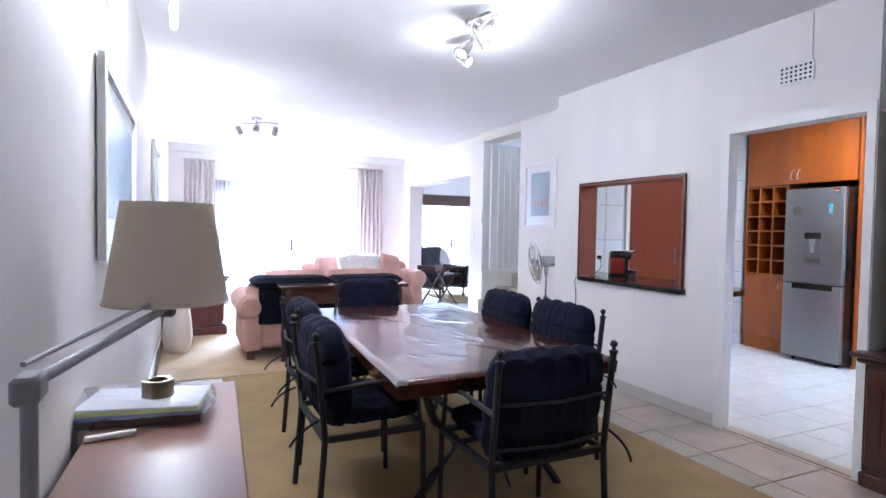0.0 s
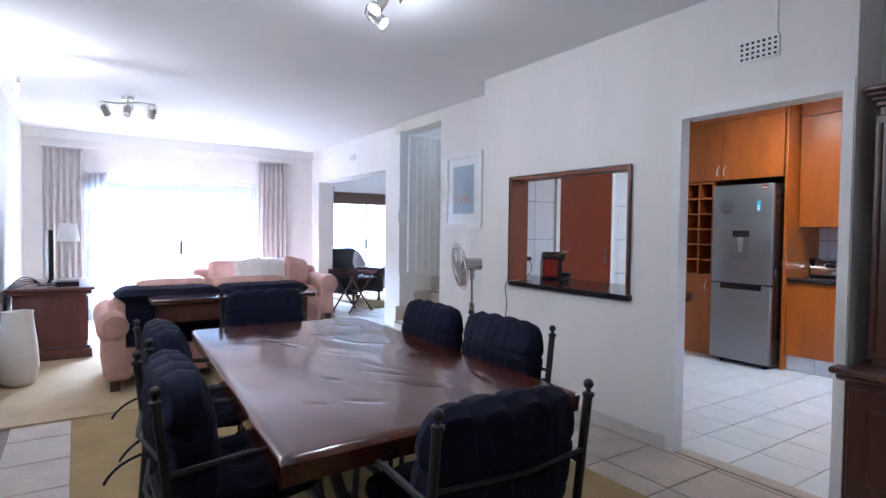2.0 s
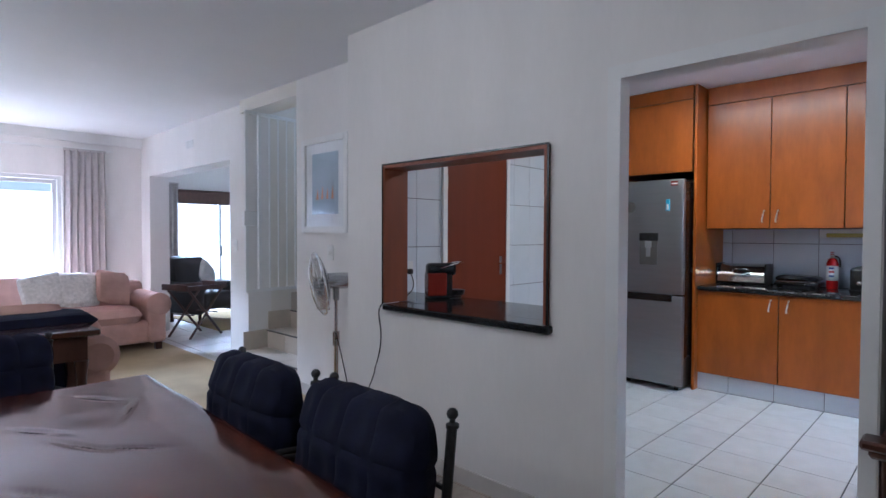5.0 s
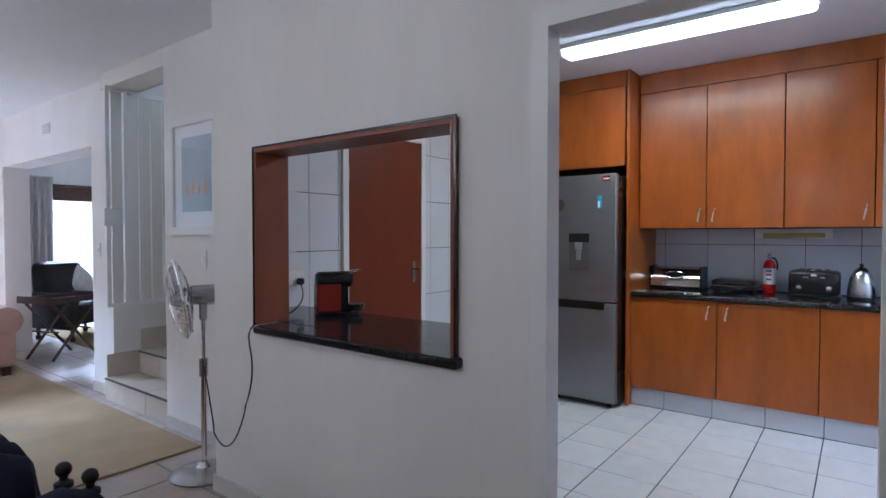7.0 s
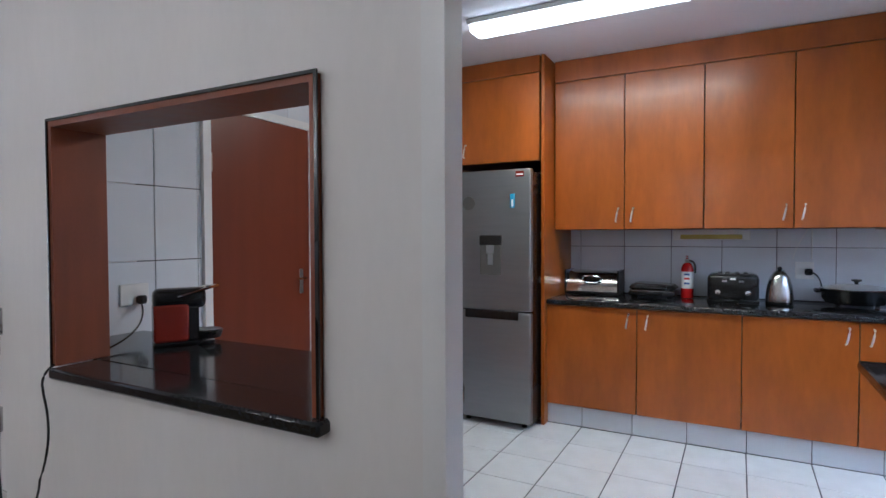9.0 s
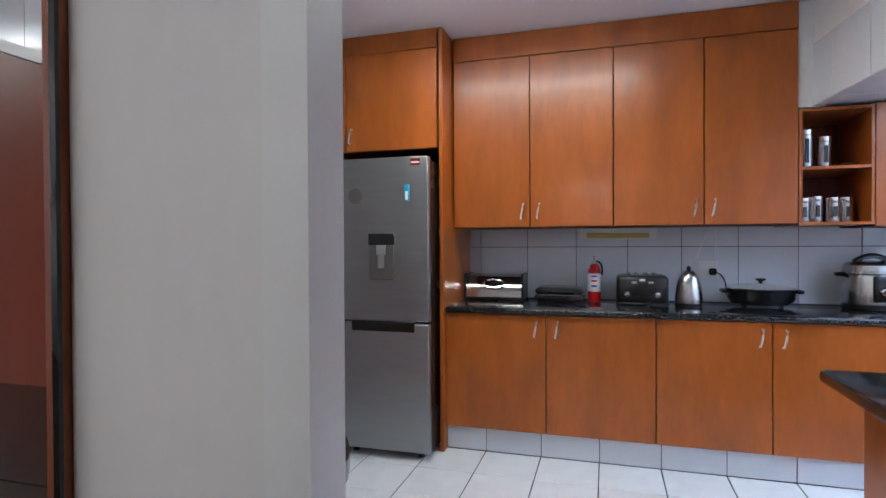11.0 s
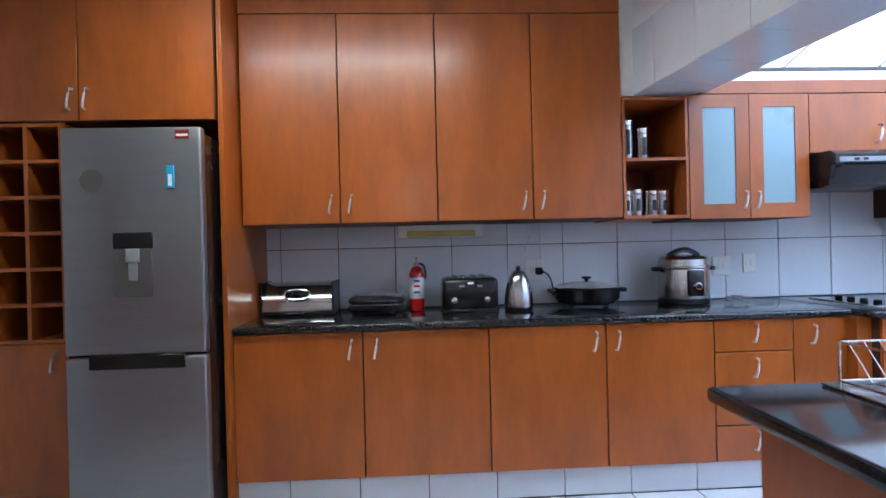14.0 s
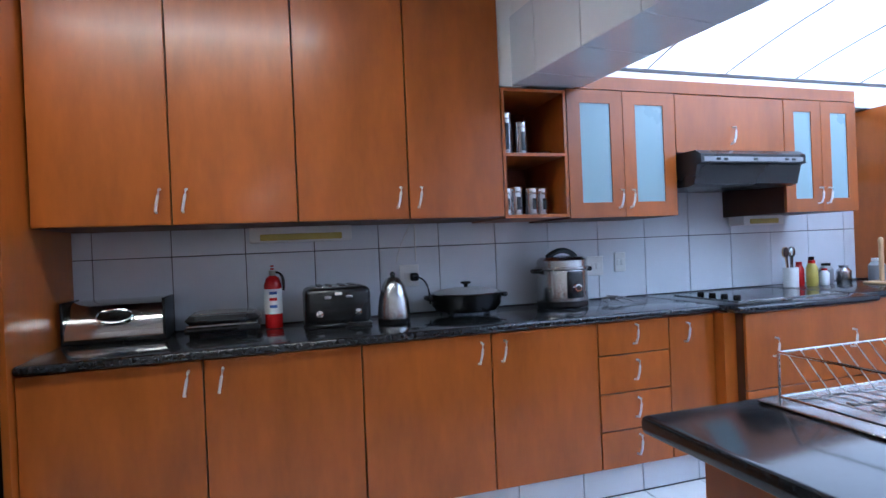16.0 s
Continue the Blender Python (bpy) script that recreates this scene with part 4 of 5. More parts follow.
def dining_chair(x, y, rz):
    """Wrought iron chair, its back at local y = 0, seat ahead along +y."""
    c = thing("dining_chair", x, y, 0.011, "black iron dining chair with tufted navy cushions", "chair", rz, "chairs round the dining table")
    w = 0.27
    for s in (-1, 1):
        p = part("back_post", path_rod(bmesh.new(), [(s * w, -0.03, 0.0), (s * w, 0.0, 0.42), (s * w, -0.045, 0.83)], 0.014, 8), M_IRON, c)
        part("finial", ball(lathe(bmesh.new(), [(0.018, 0.825), (0.018, 0.835), (0.008, 0.84), (0.008, 0.85)], (s * w, -0.046, 0), 10), (s * w, -0.046, 0.862), 0.016), M_IRON, p)
        part("front_leg", path_rod(bmesh.new(), [(s * w, 0.46, 0.0), (s * w, 0.45, 0.42)], 0.013, 8), M_IRON, c)
        part("arm", path_rod(bmesh.new(), [(s * w, -0.01, 0.62), (s * (w + 0.015), 0.2, 0.645), (s * (w + 0.01), 0.38, 0.63), (s * w, 0.42, 0.57), (s * w, 0.44, 0.42)], 0.011, 8), M_IRON, c)
        part("tie", path_rod(bmesh.new(), curve((s * w, -0.03, 0.50), (s * (w + 0.02), -0.12, 0.47), (s * (w + 0.01), -0.15, 0.41)), 0.005, 6), M_NAVY, c)
    part("seat_frame", boxes((-w, w, -0.012, 0.012, 0.40, 0.425), (-w, w, 0.44, 0.464, 0.40, 0.425), (-w - 0.01, -w + 0.012, 0.012, 0.44, 0.40, 0.425), (w - 0.012, w + 0.01, 0.012, 0.44, 0.40, 0.425)), M_IRON, c)
    for k in (0, 2):
        part("back_rail", path_rod(bmesh.new(), [(-w, -0.012 * k - 0.006, 0.48 + 0.09 * k), (0, -0.05 - 0.008 * k, 0.48 + 0.09 * k), (w, -0.012 * k - 0.006, 0.48 + 0.09 * k)], 0.007, 6), M_IRON, c)
    tufts = [((i + 0.5) / 4, (j + 0.5) / 3) for i in range(4) for j in range(3)]
    part("seat_cushion", cushion(bmesh.new(), -0.26, 0.26, 0.0, 0.47, 0.425, 0.55, 32, 30, tufts, 0.03, 4, (4, 3)), M_NAVY, c)
    part("back_cushion", cushion(bmesh.new(), -0.275, 0.275, -0.235, 0.235, -0.105, 0.105, 36, 30, tufts, 0.03, 3.2, (4, 3)), M_NAVY, c, m=pose(0, 0.055, 0.662, 97, 0, 0))
    return c


chair = dining_chair(1.385, 1.83, 0)
for cx, cy, rz in ((0.60, 2.62, -90), (0.66, 3.38, -90), (2.20, 2.80, 90), (2.18, 3.42, 90), (1.48, 4.62, 180)):
    copy_thing(chair, pose(cx, cy, 0.011, 0, 0, rz))
for q in chair.children:
    if q.name.startswith("back_cushion"):
        q.matrix_basis = pose(0, 0.055, 0.625, 99, 0, 0)

desk = thing("desk", 0.005, 1.45, 0.0, "brown laminate desk against the wall", "desk", -2.6)
part("top", box(-0.205, 0.19, -0.75, 0.78, 0.722, 0.75, r=0.003), M_DESK, desk)
for k in (-0.72, 0.74):
    part("side_panel", box(-0.18, 0.18, k - 0.012, k + 0.012, 0, 0.722), M_DESK, desk)
part("back_panel", box(-0.18, -0.165, -0.7, 0.72, 0.3, 0.722), M_DESK, desk)
lamp = thing("desk_lamp", -0.135, 0.98, 0.75, "articulated grey desk lamp with a linen shade", "lamp")
part("base", lathe(bmesh.new(), [(0.0, 0), (0.09, 0), (0.092, 0.012), (0.07, 0.022), (0, 0.024)], seg=28), M_WHITEPL, lamp)
part("post", rod(bmesh.new(), (0, 0, 0.02), (0, 0, 0.35), 0.011), M_GREYPL, lamp)
part("joint", box(-0.018, 0.018, -0.03, 0.03, 0.325, 0.365, r=0.006), M_GREYPL, lamp)
part("arm", rod(bmesh.new(), (0, 0, 0.35), (0.15, 0.62, 0.365), 0.010), M_GREYPL, lamp)
part("tie_rod", rod(bmesh.new(), (0.0, -0.03, 0.385), (0.14, 0.60, 0.392), 0.004), M_GREYPL, lamp)
part("neck", box(0.135, 0.175, 0.60, 0.66, 0.345, 0.388, r=0.008), M_GREYPL, lamp)
part("socket", rod(bmesh.new(), (0.155, 0.65, 0.385), (0.155, 0.65, 0.47), 0.018), M_WHITEPL, lamp)
sh = part("shade", lathe(bmesh.new(), [(0.147, 0.38), (0.108, 0.635)], (0.155, 0.65, 0), 40), M_SHADE, lamp, "tapered linen shade")
sh.modifiers.new("thickness", "SOLIDIFY").thickness = 0.003
part("shade_ring", path_rod(bmesh.new(), [(0.155 + 0.1475 * math.cos(k * math.tau / 32), 0.65 + 0.1475 * math.sin(k * math.tau / 32), 0.381) for k in range(33)], 0.003, 6), M_SHADE, lamp)
bk = thing("book_stack", -0.05, 1.93, 0.75, "stack of booklets in clear plastic film on the desk", "books", -8)
for z0, z1, mat, a in ((0, 0.022, M_BLACK, 0), (0.0225, 0.034, M_BLUE, 2), (0.0345, 0.047, M_LIME, -2), (0.0475, 0.053, M_PAPER, -4)):
    part("booklet", box(-0.16, 0.17, -0.11, 0.11, z0, z1, r=0.002), mat, bk, m=pose(0, 0, 0, 0, 0, a))
film = cushion(bmesh.new(), -0.20, 0.20, -0.15, 0.13, 0.0, 0.075, 20, 14, (), 0.0, 8)
for q in film.verts:
    q.co += Vector((noise.noise(q.co * 22), noise.noise(q.co * 19 + Vector((3, 1, 2))), noise.noise(q.co * 25) if q.co.z > 0.02 else 0)) * 0.012
    q.co.z = max(q.co.z, 0.001)
part("plastic_film", film, M_PLASTICBAG, bk, "crumpled clear film")
tp = thing("tape_roll", -0.015, 1.93, 0.804, "roll of brown packing tape on the booklets", "tape")
part("roll", lathe(bmesh.new(), [(0.028, 0), (0.045, 0), (0.045, 0.05), (0.028, 0.05), (0.028, 0)], seg=28), M_TAPE, tp)
pn = thing("marker_pen", -0.12, 1.74, 0.759, "white marker pen on the desk", "pen", 8)
part("barrel", rod(bmesh.new(), (-0.06, 0, 0), (0.06, 0, 0), 0.009), M_WHITEPL, pn)

# hutch
hu = thing("hutch", 3.63, 1.04, 0.0, "dark carved mahogany hutch against the wall", "hutch", 0)
W0, W1 = -0.78, 0.70
part("base_cabinet", box(-0.29, 0.0, W0, W1, 0.08, 0.66, r=0.006), M_DARKWOOD, hu)
part("plinth", box(-0.31, 0.0, W0 - 0.01, W1 + 0.005, 0, 0.08, r=0.01), M_DARKWOOD, hu)
part("ledge", boxes((-0.345, -0.245, W0 - 0.04, W1 + 0.05, 0.69, 0.72, 0.008), (-0.245, 0.0, W0 - 0.04, W1 + 0.005, 0.69, 0.72, 0.004), (-0.32, -0.245, W0 - 0.02, W1 + 0.03, 0.66, 0.69, 0.01)), M_DARKWOOD, hu)
part("upper_cabinet", box(-0.18, 0.0, W0 + 0.03, W1 - 0.06, 0.72, 1.92, r=0.006), M_DARKWOOD, hu)
part("cornice", boxes((-0.20, 0.0, W0 + 0.01, W1 - 0.05, 1.92, 1.945, 0.006), (-0.215, 0.0, W0, W1 - 0.035, 1.945, 1.965, 0.008), (-0.23, 0.0, W0 - 0.02, W1 - 0.02, 1.965, 1.985, 0.008), (-0.245, 0.0, W0 - 0.03, W1 - 0.005, 1.985, 2.01, 0.008)), M_DARKWOOD, hu)
for k in range(3):
    a = W0 + 0.02 + k * 0.49
    d = part("door", box(-0.308, -0.29, a, a + 0.46, 0.12, 0.63, r=0.006), M_DARKWOOD, hu)
    part("raised_panel", box(-0.318, -0.308, a + 0.08, a + 0.38, 0.20, 0.55, r=0.008), M_DARKWOOD, d)
    part("knob", ball(bmesh.new(), (-0.325, a + 0.05, 0.38), 0.012), M_BRUSHED, d)
    e = part("upper_door", box(-0.197, -0.18, a + 0.02, a + 0.43, 0.76, 1.88, r=0.006), M_DARKWOOD, hu)
    part("raised_panel", box(-0.206, -0.197, a + 0.09, a + 0.36, 0.84, 1.80, r=0.008), M_DARKWOOD, e)
    for q in (a + 0.045, a + 0.405):
        part("reeded_strip", rod(bmesh.new(), (-0.199, q, 0.80), (-0.199, q, 1.84), 0.009, 8), M_DARKWOOD, e)

# ---- kitchen ----


def bow_handle(bm, x, y, z, h=0.095):
    path_rod(bm, [(x, y - 0.010, z + h), (x - 0.022, y - 0.010, z + h - 0.003), (x - 0.028, y - 0.006, z + h * 0.7), (x - 0.029, y, z + h * 0.35), (x - 0.022, y + 0.006, z + 0.004), (x, y + 0.006, z)], 0.006, 6)
    return bm


def unit(name, y0, y1, x_face, x_back, z0, z1, doors, label, handles="low", drawers=False, door_mat=M_CHERRY):
    """A cabinet: carcass plus doors (shares of its width) facing -x. handles: 'low' or 'high', on the side that opens."""
    u = thing(name, x_face, (y0 + y1) / 2, z0, label, "cabinet")
    yc = (y0 + y1) / 2
    part("body", box(0.02, x_back - x_face, y0 - yc + 0.0015, y1 - yc - 0.0015, 0, z1 - z0), M_EDGE_SHADE, u)
    for a, b, c, d, hy in doors:
        ya, yb = y1 - yc - a * (y1 - y0), y1 - yc - b * (y1 - y0)
        dz0, dz1 = c * (z1 - z0), d * (z1 - z0)
        p = part("drawer_front" if drawers else "door", box(0, 0.018, yb + 0.003, ya - 0.003, dz0 + 0.003, dz1 - 0.003, r=0.002), door_mat, u)
        if hy is not None:
            hz = (dz0 + dz1) / 2 - 0.035 if drawers else (dz0 + 0.055 if handles == "low" else dz1 - 0.135)
            part("handle", bow_handle(bmesh.new(), 0.0, y1 - yc - hy * (y1 - y0), hz), M_SATIN, p, "bent satin steel handle")
    return u


XU, XL, XB, XT = 6.375, 6.20, 6.873, 6.15
ys = [3.29, 2.787, 2.279, 1.772, 1.288]
# tall column round the fridge
unit("overhead_cabinet", 3.335, 4.54, XT, XB, 1.905, 2.535, ((0, 0.48, 0, 1, 0.45), (0.48, 1, 0, 1, 0.51)), "cherry veneer overhead cabinet above the fridge")
fl = thing("filler_panel", XT, 3.94, 2.537, "cherry veneer filler strip up to the ceiling", "panel")
part("board", box(0, XB - XT, -0.605, 0.60, 0, 0.118, r=0.002), M_CHERRY, fl)
sp = thing("end_panel", XT, 3.31, 0.0, "tall cherry veneer side panel beside the fridge", "panel")
part("board", box(0, XB - XT, -0.012, 0.012, 0, 2.655, r=0.001), M_CHERRY, sp)
rack = thing("wine_rack", XT, 4.29, 0.87, "cherry veneer wine rack with square empty pigeonholes", "wine rack")
# back coloured dark for the shade inside the pigeonholes
part("back", box(0.60, 0.62, -0.25, 0.25, 0, 1.03), M_EDGE_SHADE, rack)
for k in range(4):
    part("upright", box(0, 0.60, -0.25 + 0.16 * k - (0.0 if k else 0), -0.232 + 0.16 * k, 0, 1.03, r=0.001), M_CHERRY, rack)
for k in range(7):
    for j in range(3):
        part("slat", box(0.001, 0.60, -0.232 + 0.16 * j, -0.09 + 0.16 * j, 0.1685 * k, 0.1685 * k + 0.016), M_CHERRY, rack)
unit("tall_base_cabinet", 4.03, 4.54, XT, XB, 0.16, 0.868, ((0, 1, 0, 1, 0.86),), "cherry veneer cupboard under the wine rack", "high")
pl = thing("plinth", XT + 0.03, 4.29, 0, "cherry veneer plinth board", "plinth")
part("board", box(0, 0.4, -0.25, 0.25, 0, 0.158), M_CHERRY, pl)

fr = thing("fridge_freezer", 5.95, 3.63, 0.0, "silver fridge freezer with a water dispenser", "fridge")
part("cabinet", box(0.05, 0.75, -0.29, 0.29, 0.03, 1.815, r=0.008), M_BLACK, fr)
up = part("fridge_door", box(0, 0.055, -0.30, 0.30, 0.838, 1.83, r=0.012, seg=3), M_FRIDGE, fr)
lo = part("freezer_door", box(0, 0.055, -0.30, 0.30, 0.05, 0.826, r=0.012, seg=3), M_FRIDGE, fr)
part("grip", box(-0.004, 0.02, -0.21, 0.20, 0.775, 0.838, r=0.004), M_BLACK, fr, "black recessed grip")
dp = part("dispenser", boxes((-0.004, 0.004, -0.085, 0.085, 1.30, 1.37, 0.003)), M_BLACK, up, "black water dispenser")
part("dispenser_niche", boxes((-0.003, 0.003, -0.08, 0.08, 1.09, 1.30, 0.002)), M_DKGREY, up)
part("dispenser_spout", boxes((-0.012, -0.003, -0.03, 0.03, 1.24, 1.30, 0.003), (-0.008, -0.003, -0.02, 0.02, 1.16, 1.24, 0.003)), M_GREYPL, up)
part("badge", box(-0.002, 0.001, -0.25, -0.19, 1.775, 1.815), M_BROWNRED, up, "small dark red sticker")
part("badge_stripe", box(-0.003, 0.0, -0.245, -0.195, 1.787, 1.797), M_PAPER, up)
part("round_sticker", lathe(bmesh.new(), [(0, -0.002), (0.048, -0.002), (0.048, 0.001), (0, 0.001)], (0, 0.17, 1.60), 24, "X"), M_DKGREY, up)
part("magnet", box(-0.008, 0.0, -0.185, -0.15, 1.56, 1.66, r=0.003), M_CYAN, up, "small blue magnet")
part("magnet_label", box(-0.010, -0.002, -0.175, -0.16, 1.57, 1.62), M_PAPER, up)
part("logo_strip", box(-0.001, 0.001, -0.04, 0.03, 1.695, 1.70), M_GREYPL, up)
for k in (-0.22, 0.22):
    part("foot", rod(bmesh.new(), (0.1, k, 0), (0.1, k, 0.035), 0.02), M_BLACK, fr)

# wall units
for i in range(4):
    hy = (0.9, 0.1, 0.9, 0.1)[i]
    unit("wall_cabinet", ys[i + 1], ys[i], XU, XB, 1.408, 2.50, ((0, 1, 0, 1, hy),), "cherry veneer wall cabinet with a bow handle")
fl2 = thing("filler_panel", XU, 2.29, 2.502, "cherry veneer filler strip above the wall cabinets", "panel")
part("board", box(0, XB - XU, -1.002, 1.0, 0, 0.153, r=0.002), M_CHERRY, fl2)
os_ = thing("open_shelf_unit", XU, 1.105, 1.40, "open cherry veneer shelf unit with steel canisters", "shelf")
part("back", box(0.47, 0.49, -0.18, 0.18, 0, 0.65), M_CHERRY_IN, os_)
for k in (-0.18, 0.164):
    part("side", box(0.003, 0.47, k, k + 0.016, 0, 0.65), M_CHERRY, os_)
for z in (0, 0.31, 0.634):
    part("shelf", box(0.004, 0.47, -0.164, 0.164, z, z + 0.016), M_CHERRY, os_)
for i, (y, z, h) in enumerate(((1.22, 1.727, 0.22), (1.12, 1.727, 0.18), (1.23, 1.417, 0.14), (1.16, 1.417, 0.15), (1.08, 1.417, 0.14), (1.01, 1.417, 0.14))):
    c = thing("canister", 6.50 + 0.02 * (i % 2), y, z, "brushed steel storage canister with a viewing slot", "canister", group="canisters on the shelf")
    part("can", lathe(bmesh.new(), [(0.036, 0), (0.037, 0.004), (0.037, h - 0.03), (0.035, h - 0.028)], seg=24), M_STEEL, c)
    part("lid", lathe(bmesh.new(), [(0.037, h - 0.028), (0.038, h - 0.026), (0.038, h), (0, h)], seg=24), M_CHROME, c)
    part("window", box(-0.0385, -0.033, -0.011, 0.011, 0.03, h - 0.05, r=0.003), M_BLACK, c)
dish = thing("small_dish", 6.5, 1.0, 1.727, "small steel dish on the shelf", "dish")
part("bowl", lathe(bmesh.new(), [(0.03, 0), (0.045, 0.025), (0.042, 0.026), (0, 0.006)]), M_STEEL, dish)


def glass_unit(y0, y1):
    u = unit("glazed_wall_cabinet", y0, y1, XU, XB, 1.39, 2.06, (), "cherry veneer wall cabinet with frosted glass doors")
    yc, hw = (y0 + y1) / 2, (y1 - y0) / 2
    for s in (0, 1):
        a, b = (0.002, hw - 0.002) if s else (-hw + 0.002, -0.002)
        d = part("door", boxes((0, 0.018, a, a + 0.075, 0.002, 0.668), (0, 0.018, b - 0.075, b, 0.002, 0.668), (0, 0.018, a + 0.075, b - 0.075, 0.002, 0.08), (0, 0.018, a + 0.075, b - 0.075, 0.60, 0.668)), M_CHERRY, u)
        part("pane", box(0.006, 0.011, a + 0.073, b - 0.073, 0.078, 0.602), M_FROST, d, "frosted glass pane")
        part("handle", bow_handle(bmesh.new(), 0.0, 0.035 if s else -0.035, 0.05), M_SATIN, d)


glass_unit(0.255, 0.923)
glass_unit(-1.10, -0.52)
unit("hood_cabinet", -0.52, 0.255, XU, XB, 1.735, 2.06, ((0, 1, 0, 1, 0.5),), "cherry veneer lift-up cabinet above the hood")
fl3 = thing("filler_panel", XU, -0.09, 2.062, "cherry veneer strip under the roof light", "panel")
part("board", box(0, XB - XU, -1.01, 0.955, 0, 0.07, r=0.002), M_CHERRY, fl3)
tc = thing("tall_cabinet", 6.45, -1.72, 0.912, "tall cherry veneer cabinet at the worktop's end", "cabinet")
part("body", box(-0.55, 0.42, -0.6, -0.02, 0, 1.22), M_CHERRY_IN, tc)
for k in (0, 1):
    part("door", box(-0.55 + 0.486 * k + 0.002, -0.55 + 0.486 * (k + 1) - 0.002, -0.02, 0.0, 0.002, 1.218, r=0.002), M_CHERRY, tc)
hood = thing("cooker_hood", 6.22, -0.13, 1.54, "black cooker hood under a cabinet", "cooker hood")
bm = bmesh.new()
prof = [(0.0, 0.118), (0.0, 0.165), (0.04, 0.19), (0.64, 0.19), (0.64, 0.02), (0.10, 0.0), (0.055, 0.012), (0.03, 0.112)]
fa = [bm.verts.new((x, -0.36, z)) for x, z in prof]
fb = [bm.verts.new((x, 0.36, z)) for x, z in prof]
bm.faces.new(fa), bm.faces.new(fb[::-1])
for k in range(len(prof)):
    bm.faces.new((fa[k], fb[k], fb[(k + 1) % len(prof)], fa[(k + 1) % len(prof)]))
part("casing", bm, M_BLACK, hood)
part("control_strip", box(-0.003, 0.004, -0.34, 0.34, 0.125, 0.15, r=0.001), M_GREYPL, hood)
for k in (0.25, 0.2, 0.0, -0.22, -0.27):
    part("switch", box(-0.007, -0.002, k - 0.014, k + 0.014, 0.131, 0.144, r=0.002), M_BLACK, hood)

# base units
qs = [3.297, 2.672, 2.05, 1.46, 0.905]
for i in range(4):
    hy = (0.9, 0.1, 0.9, 0.1)[i]
    unit("base_cabinet", qs[i + 1], qs[i], XL, XB, 0.15, 0.872, ((0, 1, 0, 1, hy),), "cherry veneer base cabinet with a bow handle", "high")
unit("drawer_unit", 0.49, 0.905, XL, XB, 0.15, 0.872, tuple((0, 1, a, b, 0.5) for a, b in ((0, 0.255), (0.255, 0.51), (0.51, 0.77), (0.77, 1))), "cherry veneer four-drawer base unit", "high", True)
unit("base_cabinet", 0.205, 0.49, XL, XB, 0.15, 0.872, ((0, 1, 0, 1, 0.35),), "narrow cherry veneer base cabinet", "high")
hob_unit = unit("hob_drawer_unit", -0.78, 0.125, 6.08, XB, 0.15, 0.872, ((0, 1, 0.45, 1, 0.2), (0, 1, 0.0, 0.45, 0.2)), "cherry veneer pan drawers under the hob", "high", True)
for q in [q for q in hob_unit.children if q.name.startswith("drawer_front")]:
    zs = [v.co.z for v in q.data.vertices]
    part("handle", bow_handle(bmesh.new(), 0.0, -0.272, (min(zs) + max(zs)) / 2 - 0.035), M_SATIN, q, "bent satin steel handle")
cp = thing("corner_post", 6.14, 0.165, 0.15, "cherry veneer corner post", "panel")
part("board", box(0, 0.7, -0.038, 0.038, 0, 0.722), M_CHERRY, cp)
unit("base_cabinet", -2.3, -0.785, XL, XB, 0.15, 0.872, ((0, 0.4, 0, 1, 0.35), (0.4, 1, 0, 1, 0.45)), "cherry veneer corner base cabinet", "high")
wt = thing("worktop", 6.175, 2.0, 0.874, "polished black granite worktop with rounded edge", "worktop")
for x0, y0, y1 in ((0.0, -1.81, 1.296), (-0.12, -2.80, -1.8105), (0.0, -4.3, -2.8005)):
    part("slab", box(x0, 0.685, y0, y1, 0, 0.036, r=0.014, seg=3), M_GRANITE, wt)
hob = thing("hob", 6.45, -0.33, 0.911, "black glass hob with four knobs", "hob")
part("glass_plate", box(-0.24, 0.24, -0.36, 0.36, 0, 0.006, r=0.003), M_GRANITE, hob)
part("steel_edge", boxes((-0.25, -0.241, -0.37, 0.37, 0, 0.007), (0.241, 0.25, -0.37, 0.37, 0, 0.007), (-0.241, 0.241, 0.361, 0.37, 0, 0.007), (-0.241, 0.241, -0.37, -0.361, 0, 0.007)), M_STEEL, hob)
for k in range(4):
    part("knob", lathe(bmesh.new(), [(0.018, 0.006), (0.02, 0.01), (0.017, 0.03), (0, 0.031)], (-0.17 + 0.09 * k, 0.30, 0), 16), M_BLACK, hob)

ZC = 0.911
bb = thing("bread_bin", 6.62, 3.075, ZC, "shiny steel roll-top bread bin", "bread bin")
bm = bmesh.new()
prof = [(0.0, 0.0)] + [(0.15 - 0.15 * math.cos(k * math.pi / 20), 0.02 + 0.16 * math.sin(k * math.pi / 20)) for k in range(11)] + [(0.22, 0.18), (0.22, 0.0)]
fa = [bm.verts.new((x, -0.2, z)) for x, z in prof]
fb = [bm.verts.new((x, 0.2, z)) for x, z in prof]
bm.faces.new(fa), bm.faces.new(fb[::-1])
for k in range(len(prof)):
    bm.faces.new((fa[k], fb[k], fb[(k + 1) % len(prof)], fa[(k + 1) % len(prof)]))
part("shell", bm, M_POLSTEEL, bb)
part("window", box(-0.001, 0.03, -0.062, 0.062, 0.092, 0.138, r=0.010, seg=2), M_BLACK, bb, "dark oval window")
part("base", box(-0.006, 0.222, -0.205, 0.205, 0, 0.022, r=0.004), M_BLACK, bb)
for s in (-1, 1):
    part("end_cap", box(-0.004, 0.222, s * 0.2 - 0.006, s * 0.2 + 0.006, 0, 0.185, r=0.003), M_BLACK, bb)
